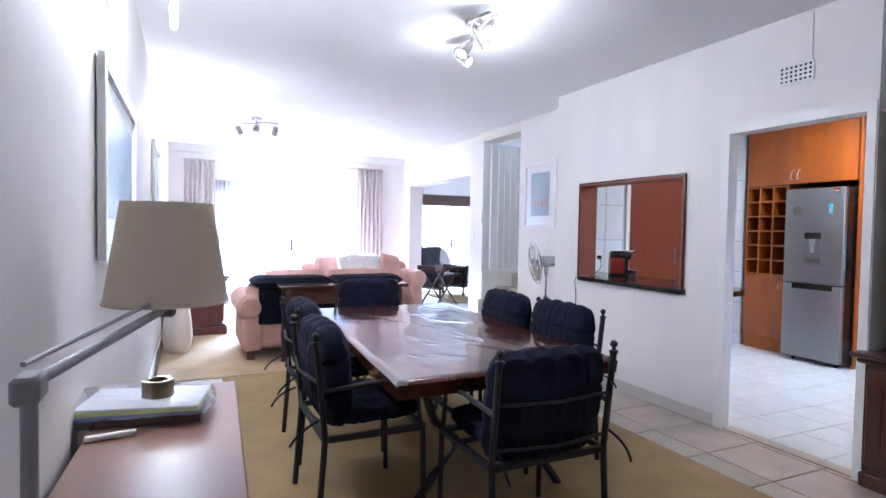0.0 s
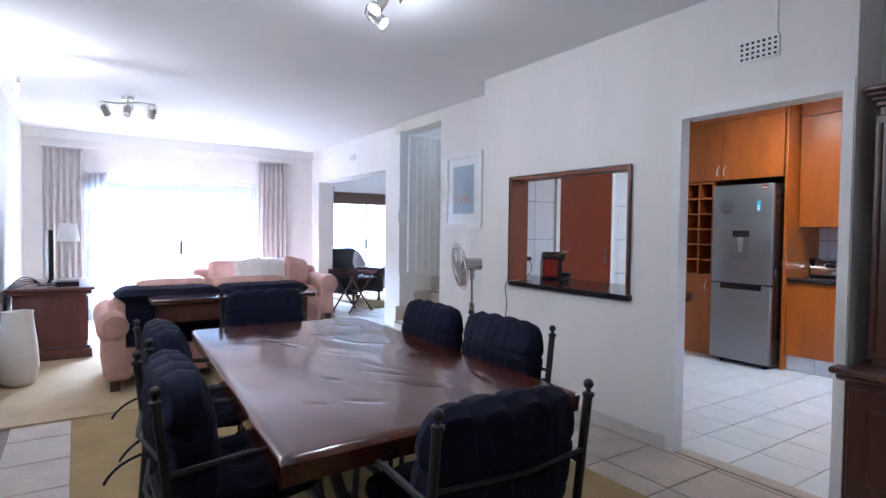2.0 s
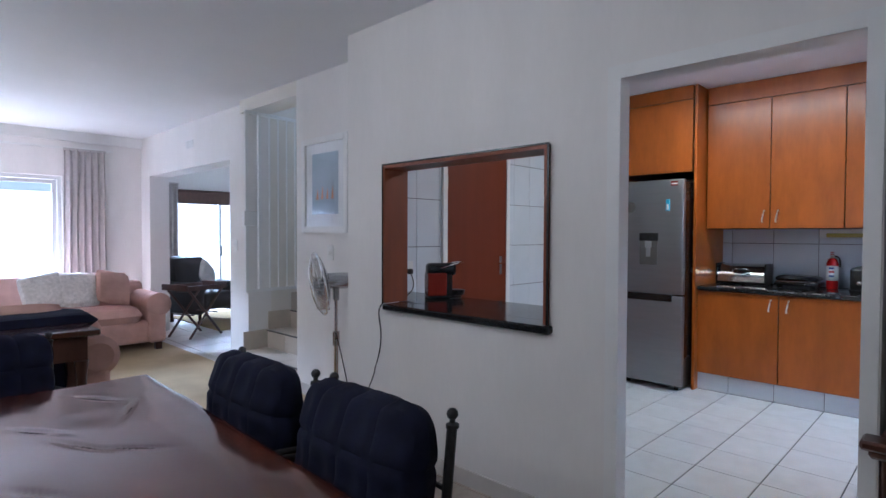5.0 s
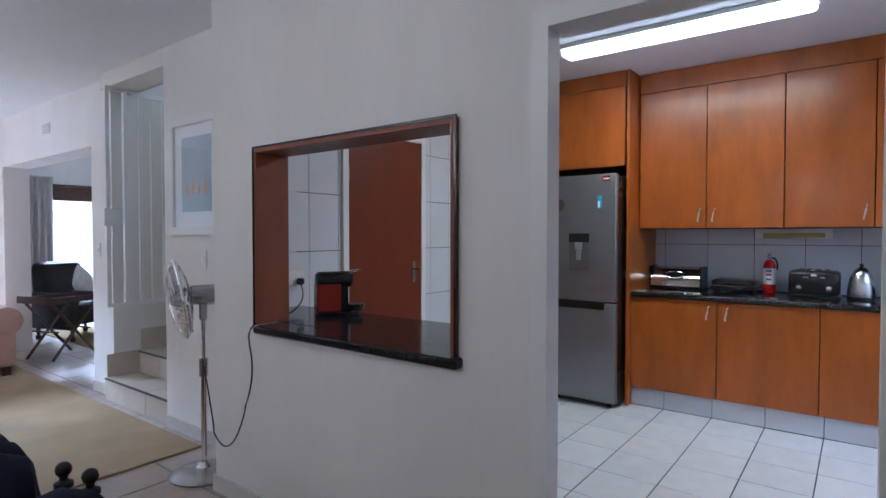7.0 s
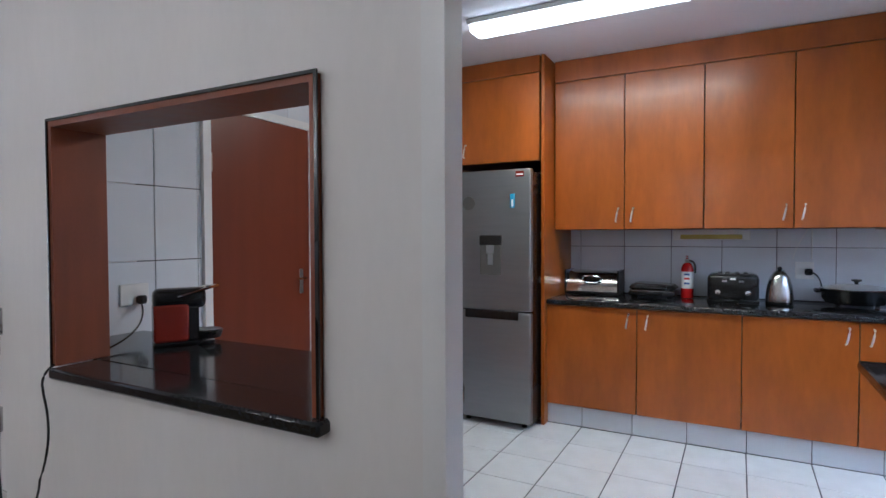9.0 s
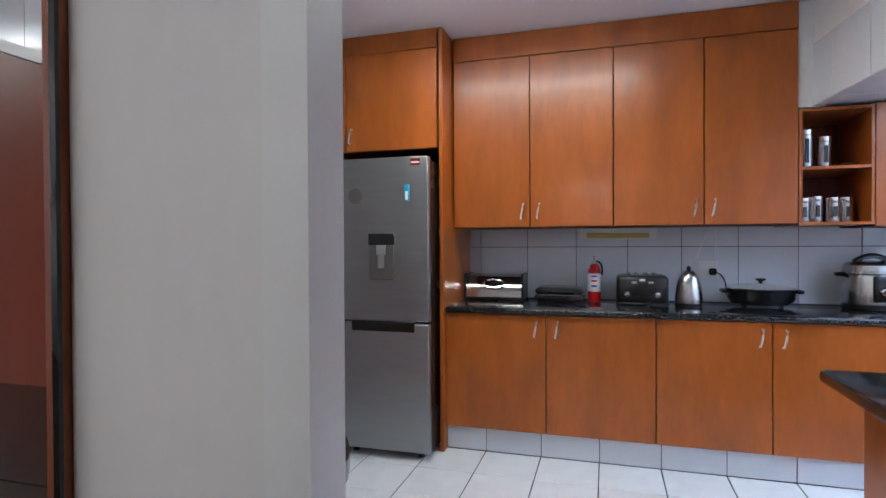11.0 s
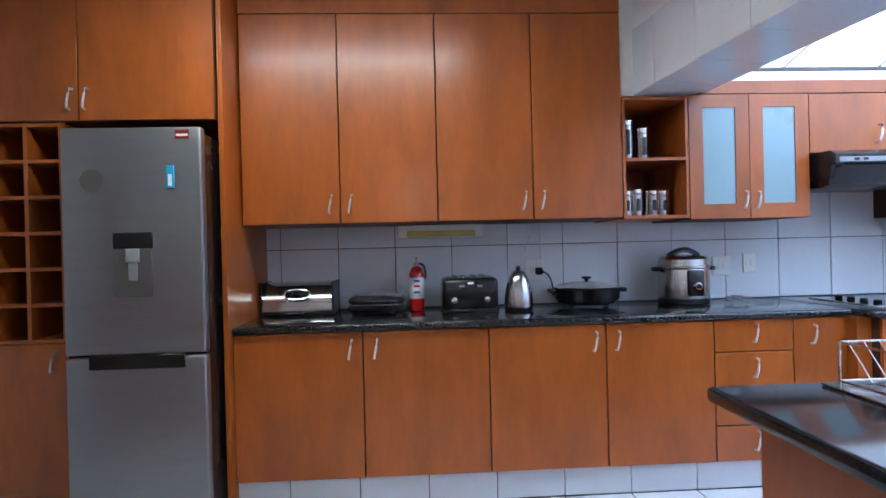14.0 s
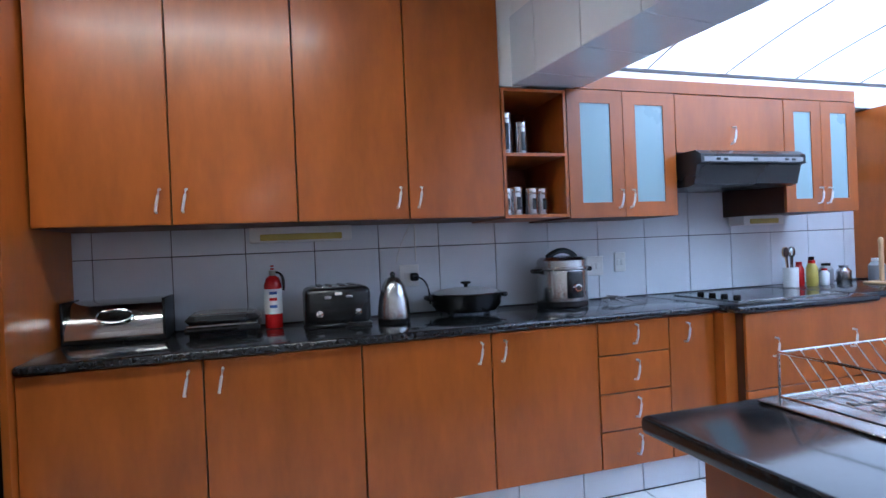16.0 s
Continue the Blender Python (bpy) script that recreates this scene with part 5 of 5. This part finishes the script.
part("handle", path_rod(bmesh.new(), [(-0.004 + 0.026 * (math.sin(k * math.tau / 24) * 0.5 + 0.5), 0.07 * math.cos(k * math.tau / 24), 0.115 + 0.028 * math.sin(k * math.tau / 24)) for k in range(25)], 0.005, 6), M_CHROME, bb)
gr = thing("sandwich_grill", 6.50, 2.62, ZC, "black and steel sandwich press", "grill")
part("lower_plate", box(0, 0.26, -0.16, 0.16, 0.02, 0.05, r=0.01, seg=2), M_BLACK, gr)
part("lid", cushion(bmesh.new(), 0.0, 0.26, -0.165, 0.165, 0.052, 0.10, power=10), M_BLACK, gr)
part("lid_panel", cushion(bmesh.new(), 0.03, 0.23, -0.14, 0.14, 0.075, 0.106, power=10), M_STEEL, gr, "brushed steel lid panel")
part("handle", path_rod(bmesh.new(), curve((0.02, -0.12, 0.07), (-0.07, 0.0, 0.085), (0.02, 0.12, 0.07)), 0.009, 8), M_BLACK, gr)
part("band", box(-0.006, 0.01, -0.15, 0.15, 0.05, 0.062, r=0.003), M_STEEL, gr)
for k in (-0.12, 0.12):
    part("foot", box(0.02, 0.05, k - 0.02, k + 0.02, 0, 0.02), M_BLACK, gr)
ex = thing("fire_extinguisher", 6.70, 2.40, ZC, "small red fire extinguisher with a label", "fire extinguisher")
part("cylinder", lathe(bmesh.new(), [(0.04, 0), (0.042, 0.005), (0.042, 0.21), (0.03, 0.245), (0.015, 0.255), (0, 0.255)], seg=28), M_RED, ex)
part("valve", lathe(bmesh.new(), [(0.012, 0.25), (0.016, 0.26), (0.016, 0.28), (0, 0.28)]), M_BRUSHED, ex)
part("lever", boxes((-0.06, 0.015, -0.008, 0.008, 0.285, 0.292), (-0.055, 0.01, -0.008, 0.008, 0.30, 0.306)), M_RED, ex)
part("hose", path_rod(bmesh.new(), curve((0, -0.015, 0.27), (0.0, -0.06, 0.27), (0, -0.05, 0.18)), 0.007, 6), M_BLACK, ex)
part("label", lathe(bmesh.new(), [(0.0425, 0.07), (0.0428, 0.071), (0.0428, 0.19), (0.0425, 0.191)], seg=28), M_PAPER, ex)
for z, mat in ((0.165, M_BLUE), (0.135, M_RED), (0.10, M_BLUE)):
    part("label_bar", box(-0.0445, -0.036, -0.018, 0.018, z, z + 0.014), mat, ex)
to = thing("toaster", 6.50, 2.105, ZC, "black four-slot toaster with chrome dials", "toaster")
part("shell", box(0, 0.24, -0.155, 0.155, 0.012, 0.19, r=0.03, seg=3), M_BLACK, to)
part("top_plate", box(0.04, 0.20, -0.12, 0.12, 0.188, 0.196, r=0.003), M_STEEL, to)
for k in (-0.075, -0.025, 0.035, 0.08):
    part("slot", box(0.05, 0.19, k - 0.012, k + 0.012, 0.195, 0.2), M_BLACK, to)
for s in (-1, 1):
    part("dial", lathe(bmesh.new(), [(0, -0.012), (0.016, -0.01), (0.018, 0.004)], (0, s * 0.09, 0.07), 16, "X"), M_CHROME, to)
    part("lever", box(-0.016, 0.0, s * 0.05 - 0.015, s * 0.05 + 0.015, 0.14, 0.152, r=0.003), M_GREYPL, to)
part("badge", box(-0.003, 0.001, -0.016, 0.016, 0.155, 0.168), M_WHITEPL, to)
part("base_band", box(-0.002, 0.242, -0.157, 0.157, 0.0, 0.02, r=0.004), M_BLACK, to)
ke = thing("kettle", 6.53, 1.835, ZC, "polished steel dome kettle", "kettle")
part("base", lathe(bmesh.new(), [(0.078, 0), (0.08, 0.006), (0.08, 0.022), (0.076, 0.024)], seg=28), M_BLACK, ke)
part("body", lathe(bmesh.new(), [(0.079, 0.024), (0.08, 0.05), (0.072, 0.12), (0.056, 0.18), (0.034, 0.215), (0.015, 0.225), (0, 0.226)], seg=36), M_STEEL, ke)
part("knob", ball(bmesh.new(), (0, 0, 0.236), 0.014), M_BLACK, ke)
part("handle", path_rod(bmesh.new(), curve((0.03, -0.02, 0.215), (0.13, -0.03, 0.22), (0.082, -0.03, 0.05)), 0.010, 8), M_BLACK, ke)
pa = thing("electric_pan", 6.66, 1.41, ZC, "black electric frying pan with a glass lid", "pan")
part("bowl", lathe(bmesh.new(), [(0.13, 0.015), (0.165, 0.022), (0.185, 0.05), (0.192, 0.10), (0.197, 0.108), (0.186, 0.108), (0, 0.04)], seg=32), M_BLACK, pa)
part("glass_lid", lathe(bmesh.new(), [(0.188, 0.109), (0.15, 0.126), (0.07, 0.138), (0.0, 0.14)], seg=32), M_GREYPL, pa)
part("lid_rim", lathe(bmesh.new(), [(0.187, 0.107), (0.191, 0.111), (0.187, 0.115)], seg=32), M_STEEL, pa)
part("lid_knob", lathe(bmesh.new(), [(0.01, 0.138), (0.012, 0.155), (0.028, 0.16), (0.028, 0.17), (0, 0.174)], seg=16), M_BLACK, pa)
for s in (-1, 1):
    part("side_handle", box(-0.05, 0.05, s * 0.19, s * 0.225, 0.08, 0.105, r=0.01, seg=2), M_BLACK, pa)
    part("foot", box(-0.05, -0.02, s * 0.10 - 0.012, s * 0.10 + 0.012, 0, 0.03), M_BLACK, pa)
pc = thing("pressure_cooker", 6.66, 0.83, ZC, "round steel electric pressure cooker with black panel", "pressure cooker")
part("base_ring", lathe(bmesh.new(), [(0.14, 0), (0.145, 0.005), (0.145, 0.03), (0.14, 0.035)], seg=36), M_BLACK, pc)
part("body", lathe(bmesh.new(), [(0.141, 0.03), (0.142, 0.04), (0.142, 0.20), (0.14, 0.205)], seg=36), M_STEEL, pc)
part("lid", lathe(bmesh.new(), [(0.145, 0.205), (0.15, 0.21), (0.15, 0.222), (0.14, 0.224), (0.138, 0.258), (0.12, 0.275), (0, 0.285)], seg=36), M_STEEL, pc)
part("lid_handle", path_rod(bmesh.new(), curve((0, -0.09, 0.275), (-0.03, 0, 0.35), (0, 0.09, 0.275)), 0.016, 8), M_BLACK, pc)
for s in (-1, 1):
    part("side_grip", box(-0.03, 0.03, s * 0.145, s * 0.185, 0.19, 0.215, r=0.008), M_BLACK, pc)
part("control_panel", box(-0.152, -0.12, -0.05, 0.045, 0.05, 0.20, r=0.012, seg=2), M_BLACK, pc)
part("dial", lathe(bmesh.new(), [(0, -0.02), (0.02, -0.018), (0.026, -0.008), (0.028, 0.004)], (-0.152, -0.005, 0.11), 20, "X"), M_CHROME, pc)
part("dial_cap", lathe(bmesh.new(), [(0, -0.003), (0.014, -0.002), (0.014, 0.002)], (-0.173, -0.005, 0.11), 16, "X"), M_BLACK, pc)
ld = thing("coiled_lead", 6.58, 0.55, ZC, "coiled grey power lead on the worktop", "cable")
part("coil", path_rod(bmesh.new(), [((0.05 + 0.02 * math.sin(k * 1.7)) * math.cos(k * 0.52), (0.05 + 0.02 * math.sin(k * 1.3)) * math.sin(k * 0.52), 0.006 + 0.03 * abs(math.sin(k * 0.4))) for k in range(36)] + [(-0.02, -0.12, 0.006), (-0.02, -0.2, 0.006)], 0.005, 6), M_GREYPL, ld)


def kitchen_plate(y, z, w, h, label, plug=False):
    s = wall_plate(XB - 0.012, y, z, -1, label, "wall_socket", w, h)
    if plug:
        part("plug", box(0.01, 0.05, 0.0, 0.045, -0.03, 0.015, r=0.008), M_BLACK, s, "black plug")
        part("plug_lead", path_rod(bmesh.new(), curve((0.05, 0.02, -0.01), (0.10, 0.09, 0.0), (0.06, 0.10, -0.16)), 0.005, 6), M_BLACK, s)
    return s


kitchen_plate(1.672, 1.12, 0.11, 0.12, "white double wall socket with a plug", True)
kitchen_plate(0.488, 1.115, 0.115, 0.12, "white wall socket plate")
kitchen_plate(0.307, 1.13, 0.08, 0.12, "narrow white wall socket plate")
for y, w in ((2.25, 0.50), (-0.72, 0.34)):
    ul = thing("under_cabinet_light", 6.72, y, 1.33, "white strip light with a yellowed diffuser", "strip light")
    part("casing", box(0, 0.13, -w / 2, w / 2, 0.0, 0.075, r=0.004), M_WHITEPL, ul)
    part("diffuser", box(-0.006, 0.02, -w / 2 + 0.05, w / 2 - 0.05, 0.008, 0.04, r=0.004), M_YELLOW, ul)
ut = thing("utensil_pot", 6.66, -0.86, ZC, "perforated white pot with kitchen utensils", "utensil holder")
part("pot", lathe(bmesh.new(), [(0.045, 0), (0.046, 0.13), (0.042, 0.13), (0.042, 0.01), (0, 0.01)], seg=24), M_WHITEPL, ut)
for k, (dx, dy, mat) in enumerate(((0.01, 0.03, M_BEECH), (0.02, -0.03, M_BLACK), (-0.02, 0.01, M_STEEL), (0, -0.02, M_BLACK), (-0.01, 0.04, M_DARKWOOD))):
    bm = rod(bmesh.new(), (dx * 0.4, dy * 0.4, 0.02), (dx, dy, 0.2), 0.005, 6)
    ball(bm, (dx * 1.1, dy * 1.1, 0.23), 0.03, 0.3, 0.8, 1.2)
    part("utensil", bm, mat, ut)
for i, (x, y, h, r, mat, cap, lab) in enumerate(((6.70, -0.98, 0.16, 0.03, M_RED, M_RED, "red sauce bottle"), (6.64, -1.02, 0.17, 0.035, M_YELLOW, M_RED, "bottle with a yellow label"), (6.70, -1.09, 0.19, 0.03, M_WHITEPL, M_BLACK, "white plastic bottle"), (6.64, -1.13, 0.11, 0.028, M_PAPER, M_RED, "small white spice jar"), (6.70, -1.22, 0.14, 0.045, M_GREYPL, M_BLACK, "grey glass storage jar"), (6.66, -1.33, 0.12, 0.045, M_STEEL, M_GREYPL, "steel storage jar"), (6.60, -1.56, 0.16, 0.05, M_GREYPL, M_WHITEPL, "clear jug with a white lid"))):
    b = thing("bottle" if i < 3 else "jar", x, y, ZC, lab + " on the granite worktop", "bottle" if i < 3 else "jar")
    part("vessel", lathe(bmesh.new(), [(r * 0.9, 0), (r, 0.01), (r, h * 0.7), (r * 0.6, h * 0.85), (r * 0.55, h * 0.9)], seg=20), mat, b)
    part("cap", lathe(bmesh.new(), [(r * 0.6, h * 0.88), (r * 0.62, h * 0.9), (r * 0.62, h), (0, h)], seg=16), cap, b)
kr = thing("kitchen_roll_holder", 6.46, -1.40, ZC, "pale beech kitchen roll stand without a roll", "paper holder")
part("foot", box(-0.075, 0.075, -0.075, 0.075, 0, 0.018, r=0.006), M_BEECH, kr)
part("post", lathe(bmesh.new(), [(0.014, 0.018), (0.014, 0.27), (0.017, 0.28), (0.012, 0.30), (0, 0.305)]), M_BEECH, kr)

# peninsula
isl = thing("peninsula_unit", 4.5, 0.6, 0.0, "cherry veneer peninsula cabinet", "cabinet")
part("body", box(-0.55, 0.26, -1.6, 0.99, 0.0, 0.868, r=0.002), M_CHERRY, isl)
it = thing("peninsula_worktop", 4.5, 0.6, 0.87, "polished black granite peninsula worktop", "worktop")
part("slab", box(-0.60, 0.335, -1.65, 1.085, 0, 0.04, r=0.014, seg=2), M_GRANITE, it)
sk = thing("sink", 4.55, 0.55, 0.911, "steel inset sink with ribbed drainer", "sink")
part("rim", boxes((-0.25, 0.25, 0.82, 0.86, 0, 0.006, 0.002), (-0.25, 0.25, -0.36, -0.32, 0, 0.006, 0.002), (-0.25, -0.21, -0.32, 0.82, 0, 0.006, 0.002), (0.21, 0.25, -0.32, 0.82, 0, 0.006, 0.002)), M_STEEL, sk)
part("drainer", box(-0.21, 0.21, -0.32, 0.82, 0.0, 0.002), M_STEEL, sk)
for k in range(7):
    part("rib", box(-0.17 + 0.052 * k, -0.15 + 0.052 * k, 0.25, 0.72, 0.002, 0.006, r=0.0015), M_STEEL, sk)
dr = thing("dish_rack", 4.60, 1.15, 0.918, "chrome wire dish rack on the drainer", "dish rack")
for z in (0.012, 0.105):
    part("rail", path_rod(bmesh.new(), [(-0.16, -0.2, z), (0.16, -0.2, z), (0.16, 0.24, z), (-0.16, 0.24, z), (-0.16, -0.2, z)], 0.003, 6), M_CHROME, dr)
for x in (-0.16, 0.16):
    for y in (-0.2, 0.24):
        part("upright", rod(bmesh.new(), (x, y, 0), (x, y, 0.105), 0.003, 6), M_CHROME, dr)
for k in range(11):
    y = -0.18 + 0.04 * k
    part("wire", path_rod(bmesh.new(), [(0.16, y, 0.105), (0.10, y - 0.01, 0.02), (-0.10, y - 0.01, 0.02), (-0.16, y, 0.105)], 0.0018, 5), M_CHROME, dr)

# hatch worktop and coffee machine
hw = thing("hatch_worktop", 3.36, 3.79, 0.885, "polished black granite shelf through the serving hatch", "worktop")
part("sill", box(-0.015, 0.152, -0.83, 0.366, 0, 0.038, r=0.008), M_GRANITE, hw)
bm = bmesh.new()
outline = [(0.1525, -0.831), (0.107, -0.831), (0.107, -1.04), (0.28, -1.04)] + [(0.28 + 0.34 * math.sin(k * math.pi / 20), -0.70 - 0.34 * math.cos(k * math.pi / 20)) for k in range(1, 11)] + [(0.62, 0.80), (0.1525, 0.80)]
slab_low, slab_top = [bm.verts.new((x, y, 0)) for x, y in outline], [bm.verts.new((x, y, 0.038)) for x, y in outline]
bm.faces.new(slab_low[::-1]), bm.faces.new(slab_top)
for k in range(len(outline)):
    j = (k + 1) % len(outline)
    bm.faces.new((slab_low[k], slab_low[j], slab_top[j], slab_top[k]))
bmesh.ops.bevel(bm, geom=[e for e in bm.edges if abs(e.verts[0].co.z - e.verts[1].co.z) < 0.001], offset=0.008, segments=2, affect="EDGES")
part("slab", bm, M_GRANITE, hw)
hc = thing("hatch_base_cabinet", 3.60, 3.78, 0.0, "cherry veneer cabinet under the hatch worktop", "cabinet")
part("body", box(-0.088, 0.35, -0.60, 0.80, 0.0, 0.883), M_CHERRY, hc)
cm = thing("coffee_machine", 3.84, 4.12, 0.924, "small red and black capsule coffee machine", "coffee machine", 60)
part("side_body", box(-0.055, 0.055, -0.02, 0.11, 0.02, 0.17, r=0.008), M_BROWNRED, cm)
part("top", box(-0.045, 0.045, -0.09, 0.11, 0.15, 0.235, r=0.025, seg=3), M_BLACK, cm)
part("front", box(-0.045, 0.045, -0.06, 0.0, 0.02, 0.16, r=0.006), M_BLACK, cm)
part("lever", path_rod(bmesh.new(), [(-0.045, 0.02, 0.20), (-0.05, -0.10, 0.235), (0, -0.14, 0.24), (0.05, -0.10, 0.235), (0.045, 0.02, 0.20)], 0.006, 6), M_CHROME, cm)
part("drip_tray", lathe(bmesh.new(), [(0, 0.02), (0.05, 0.02), (0.06, 0.05), (0.055, 0.055), (0, 0.05)], (0, -0.10, 0)), M_BLACK, cm)
part("foot_plate", box(-0.055, 0.055, -0.12, 0.11, 0, 0.02, r=0.005), M_BLACK, cm)
hs = thing("wall_socket", 3.93, 4.588, 1.10, "white double wall socket with black plugs above the hatch worktop", "socket")
part("plate", box(-0.07, 0.07, -0.010, -0.001, -0.05, 0.05, r=0.003), M_WHITEPL, hs)
part("plug", box(0.0, 0.04, -0.05, -0.010, -0.045, -0.005, r=0.008), M_BLACK, hs)
cl = thing("coffee_machine_lead", 3.36, 4.15, 0.93, "thin black power lead hanging out of the hatch", "cable")
part("lead", path_rod(bmesh.new(), curve((0.58, 0.40, 0.14), (0.5, 0.2, 0.02), (0.15, 0.03, 0.006)) + curve((0.05, 0.02, 0.006), (-0.025, 0.01, 0.004), (-0.026, 0.02, -0.06)) + curve((-0.022, 0.02, -0.1), (0.0, 0.0, -0.25), (-0.02, 0.06, -0.40)) + curve((-0.02, 0.07, -0.44), (-0.02, 0.20, -0.74), (-0.01, 0.36, -0.60)) + curve((0.0, 0.38, -0.57), (0.04, 0.50, -0.40), (0.085, 0.63, -0.28)), 0.004, 6), M_BLACK, cl)

# door in the tiled wall
dk = solid("door_1", boxes((4.36, 5.12, 4.572, 4.598, 0.004, 2.06)), M_DOORWOOD, "plain brown flush door, closed", "door")
part("door_handle", path_rod(rbox(bmesh.new(), 5.025, 5.06, 4.566, 4.572, 1.00, 1.16, 0.002), [(5.043, 4.566, 1.10), (5.043, 4.53, 1.10), (4.96, 4.528, 1.10)], 0.008, 6), M_CHROME, dk, "chrome lever handle")
part("hinge", box(4.352, 4.366, 4.566, 4.574, 1.72, 1.82), M_BRUSHED, dk)
solid("door_frame_kitchen", boxes((4.31, 4.358, 4.565, 4.599, 0, 2.11), (5.122, 5.17, 4.565, 4.599, 0, 2.11), (4.358, 5.122, 4.565, 4.599, 2.062, 2.11)), M_TRIM, "white door frame in the tiled wall", "door frame")
kl = thing("fluorescent_light", 5.42, 2.78, H, "long white fluorescent ceiling light, lit", "ceiling light")
part("body", box(-0.09, 0.09, -0.74, 0.74, -0.03, -0.001, r=0.004), M_WHITEPL, kl)
part("diffuser", box(-0.08, 0.08, -0.73, 0.73, -0.075, -0.031, r=0.02, seg=2), M_TUBE, kl, "glowing diffuser")

# ---- tiles ----


def shared(name, bm, mat):
    return mesh_of(name, bm, mat)


def lay(name, me, parent, spots):
    for x, y, z in spots:
        ob = new(name, me)
        ob.parent = parent
        ob.location = (x, y, z)


P = 0.343
tile = shared("tile", box(0.003, P - 0.003, 0.003, P - 0.003, -0.006, 0.0, r=0.002), M_KTILE)
kf = bpy.data.objects["kitchen_floor"]
lay("tile", tile, kf, [(6.235 - P * (i + 1), 3.05 + P * (4 - j), 0.0) for i in range(8) for j in range(17) if 6.235 - P * (i + 1) > 3.40])
D = 0.42
big = shared("floor_tile", box(0.004, D - 0.004, 0.004, D - 0.004, -0.012, -0.002, r=0.003), M_DTILE)
fo = bpy.data.objects["floor"]
lay("floor_tile", big, fo, [(2.945 - D * i, 2.79 + D * j, 0.0) for i in range(-1, 8) for j in range(-10, 23)
                            if (2.945 - D * i > 2.2 or 2.945 - D * i < 0.45 or 2.79 + D * j > 4.9 or 2.79 + D * j < -0.1) and 2.945 - D * i < 3.4])
lay("floor_tile", big, fo, [(3.785 + D * i, 5.73 + D * j, 0.0) for i in range(0, 8) for j in range(3, 15)])
ke_wall = bpy.data.objects["wall_kitchen_east"]
wt_h = 0.345
wtile = shared("wall_tile", box(-0.010, -0.001, 0.002, 0.343, 0.002, 0.343, r=0.0015), M_WTILE)
grout_e = part("grout", box(-0.003, -0.0005, -2.6, 3.3, 0.88, 1.75), M_KGROUT, ke_wall, m=pose(6.875, 0, 0))
lay("wall_tile", wtile, ke_wall, [(6.873, 2.526 + 0.345 * k, z) for k in range(-13, 3) for z in (1.278, 1.623) if not (z > 1.5 and not -0.9 < 2.526 + 0.345 * k < 0.3)])
low_tile = shared("wall_tile", box(-0.010, -0.001, 0.002, 0.343, 0.002, 0.366, r=0.0015), M_WTILE)
lay("wall_tile", low_tile, ke_wall, [(6.873, 2.526 + 0.345 * k, 0.910) for k in range(-13, 3)])
nw = bpy.data.objects["wall_recess"]
ntile = shared("wall_tile", box(0.002, 0.241, -0.010, -0.001, 0.002, 0.363, r=0.0015), M_WTILE)
part("grout", box(3.955, 6.15, -0.003, -0.0005, 0.0, 2.65), M_KGROUT, nw, m=pose(0, 4.6, 0))
lay("wall_tile", ntile, nw, [(3.80 + 0.243 * k, 4.598, 0.16 + 0.365 * j) for k in range(0, 10) for j in range(7) if not (4.12 < 3.80 + 0.243 * k < 5.16 and 0.16 + 0.365 * j < 2.0)])
for a, b in ((4.287, 4.308), (5.172, 5.256)):
    for j in range(6):
        part("cut_tile", box(a, b, 4.588, 4.597, 0.162 + 0.365 * j, 0.523 + 0.365 * j), M_WTILE, nw)
for j in range(1):
    for k in range(4):
        part("cut_tile", box(4.310 + 0.215 * k, 4.523 + 0.215 * k, 4.588, 4.597, 2.113, 2.348), M_WTILE, nw)
for k in range(0, 10):
    a = 3.80 + 0.243 * k
    if not 4.12 < a < 5.16:
        part("cut_tile", box(a + 0.002, a + 0.241, 4.588, 4.597, 0.002, 0.158), M_WTILE, nw)
lay("beam_tile", shared("beam_tile", box(0.002, 0.343, 0.001, 0.010, 0.002, 0.343, r=0.0015), M_WTILE), beam, [(-0.344 - 0.345 * k, 0.0, 2.07 + 0.345 * j) for k in range(9) for j in range(1)])
lay("soffit_tile", shared("soffit_tile", box(0.002, 0.343, 0.002, 0.376, -0.010, -0.001, r=0.0015), M_WTILE), beam, [(-0.344 - 0.345 * k, -0.368, 2.078) for k in range(9)])
pk = solid("plinth_backing", box(6.25, 6.28, -2.3, 3.3, 0, 0.148), M_KGROUT, "dark backing behind the plinth tiles", "plinth")
lay("plinth_tile", shared("plinth_tile", box(-0.010, 0.0, 0.002, 0.341, 0.002, 0.147, r=0.0015), M_WTILE), pk, [(6.249, 3.048 - P * k, 0) for k in range(0, 9)] + [(6.249, 3.048 - P * k, 0) for k in range(9, 15)])
tl2 = thing("light_cable", XB - 0.012, 1.63, 1.20, "thin white cable from the strip light to the socket", "cable")
part("cable", path_rod(bmesh.new(), [(-0.004, 0.0, 0.0), (-0.004, 0.0, 0.208)], 0.004, 6), M_WHITEPL, tl2)
part("loop", path_rod(bmesh.new(), curve((-0.006, 0.11, 0.0), (-0.006, 0.09, 0.1), (-0.006, 0.02, 0.208)), 0.003, 6), M_WHITEPL, tl2)
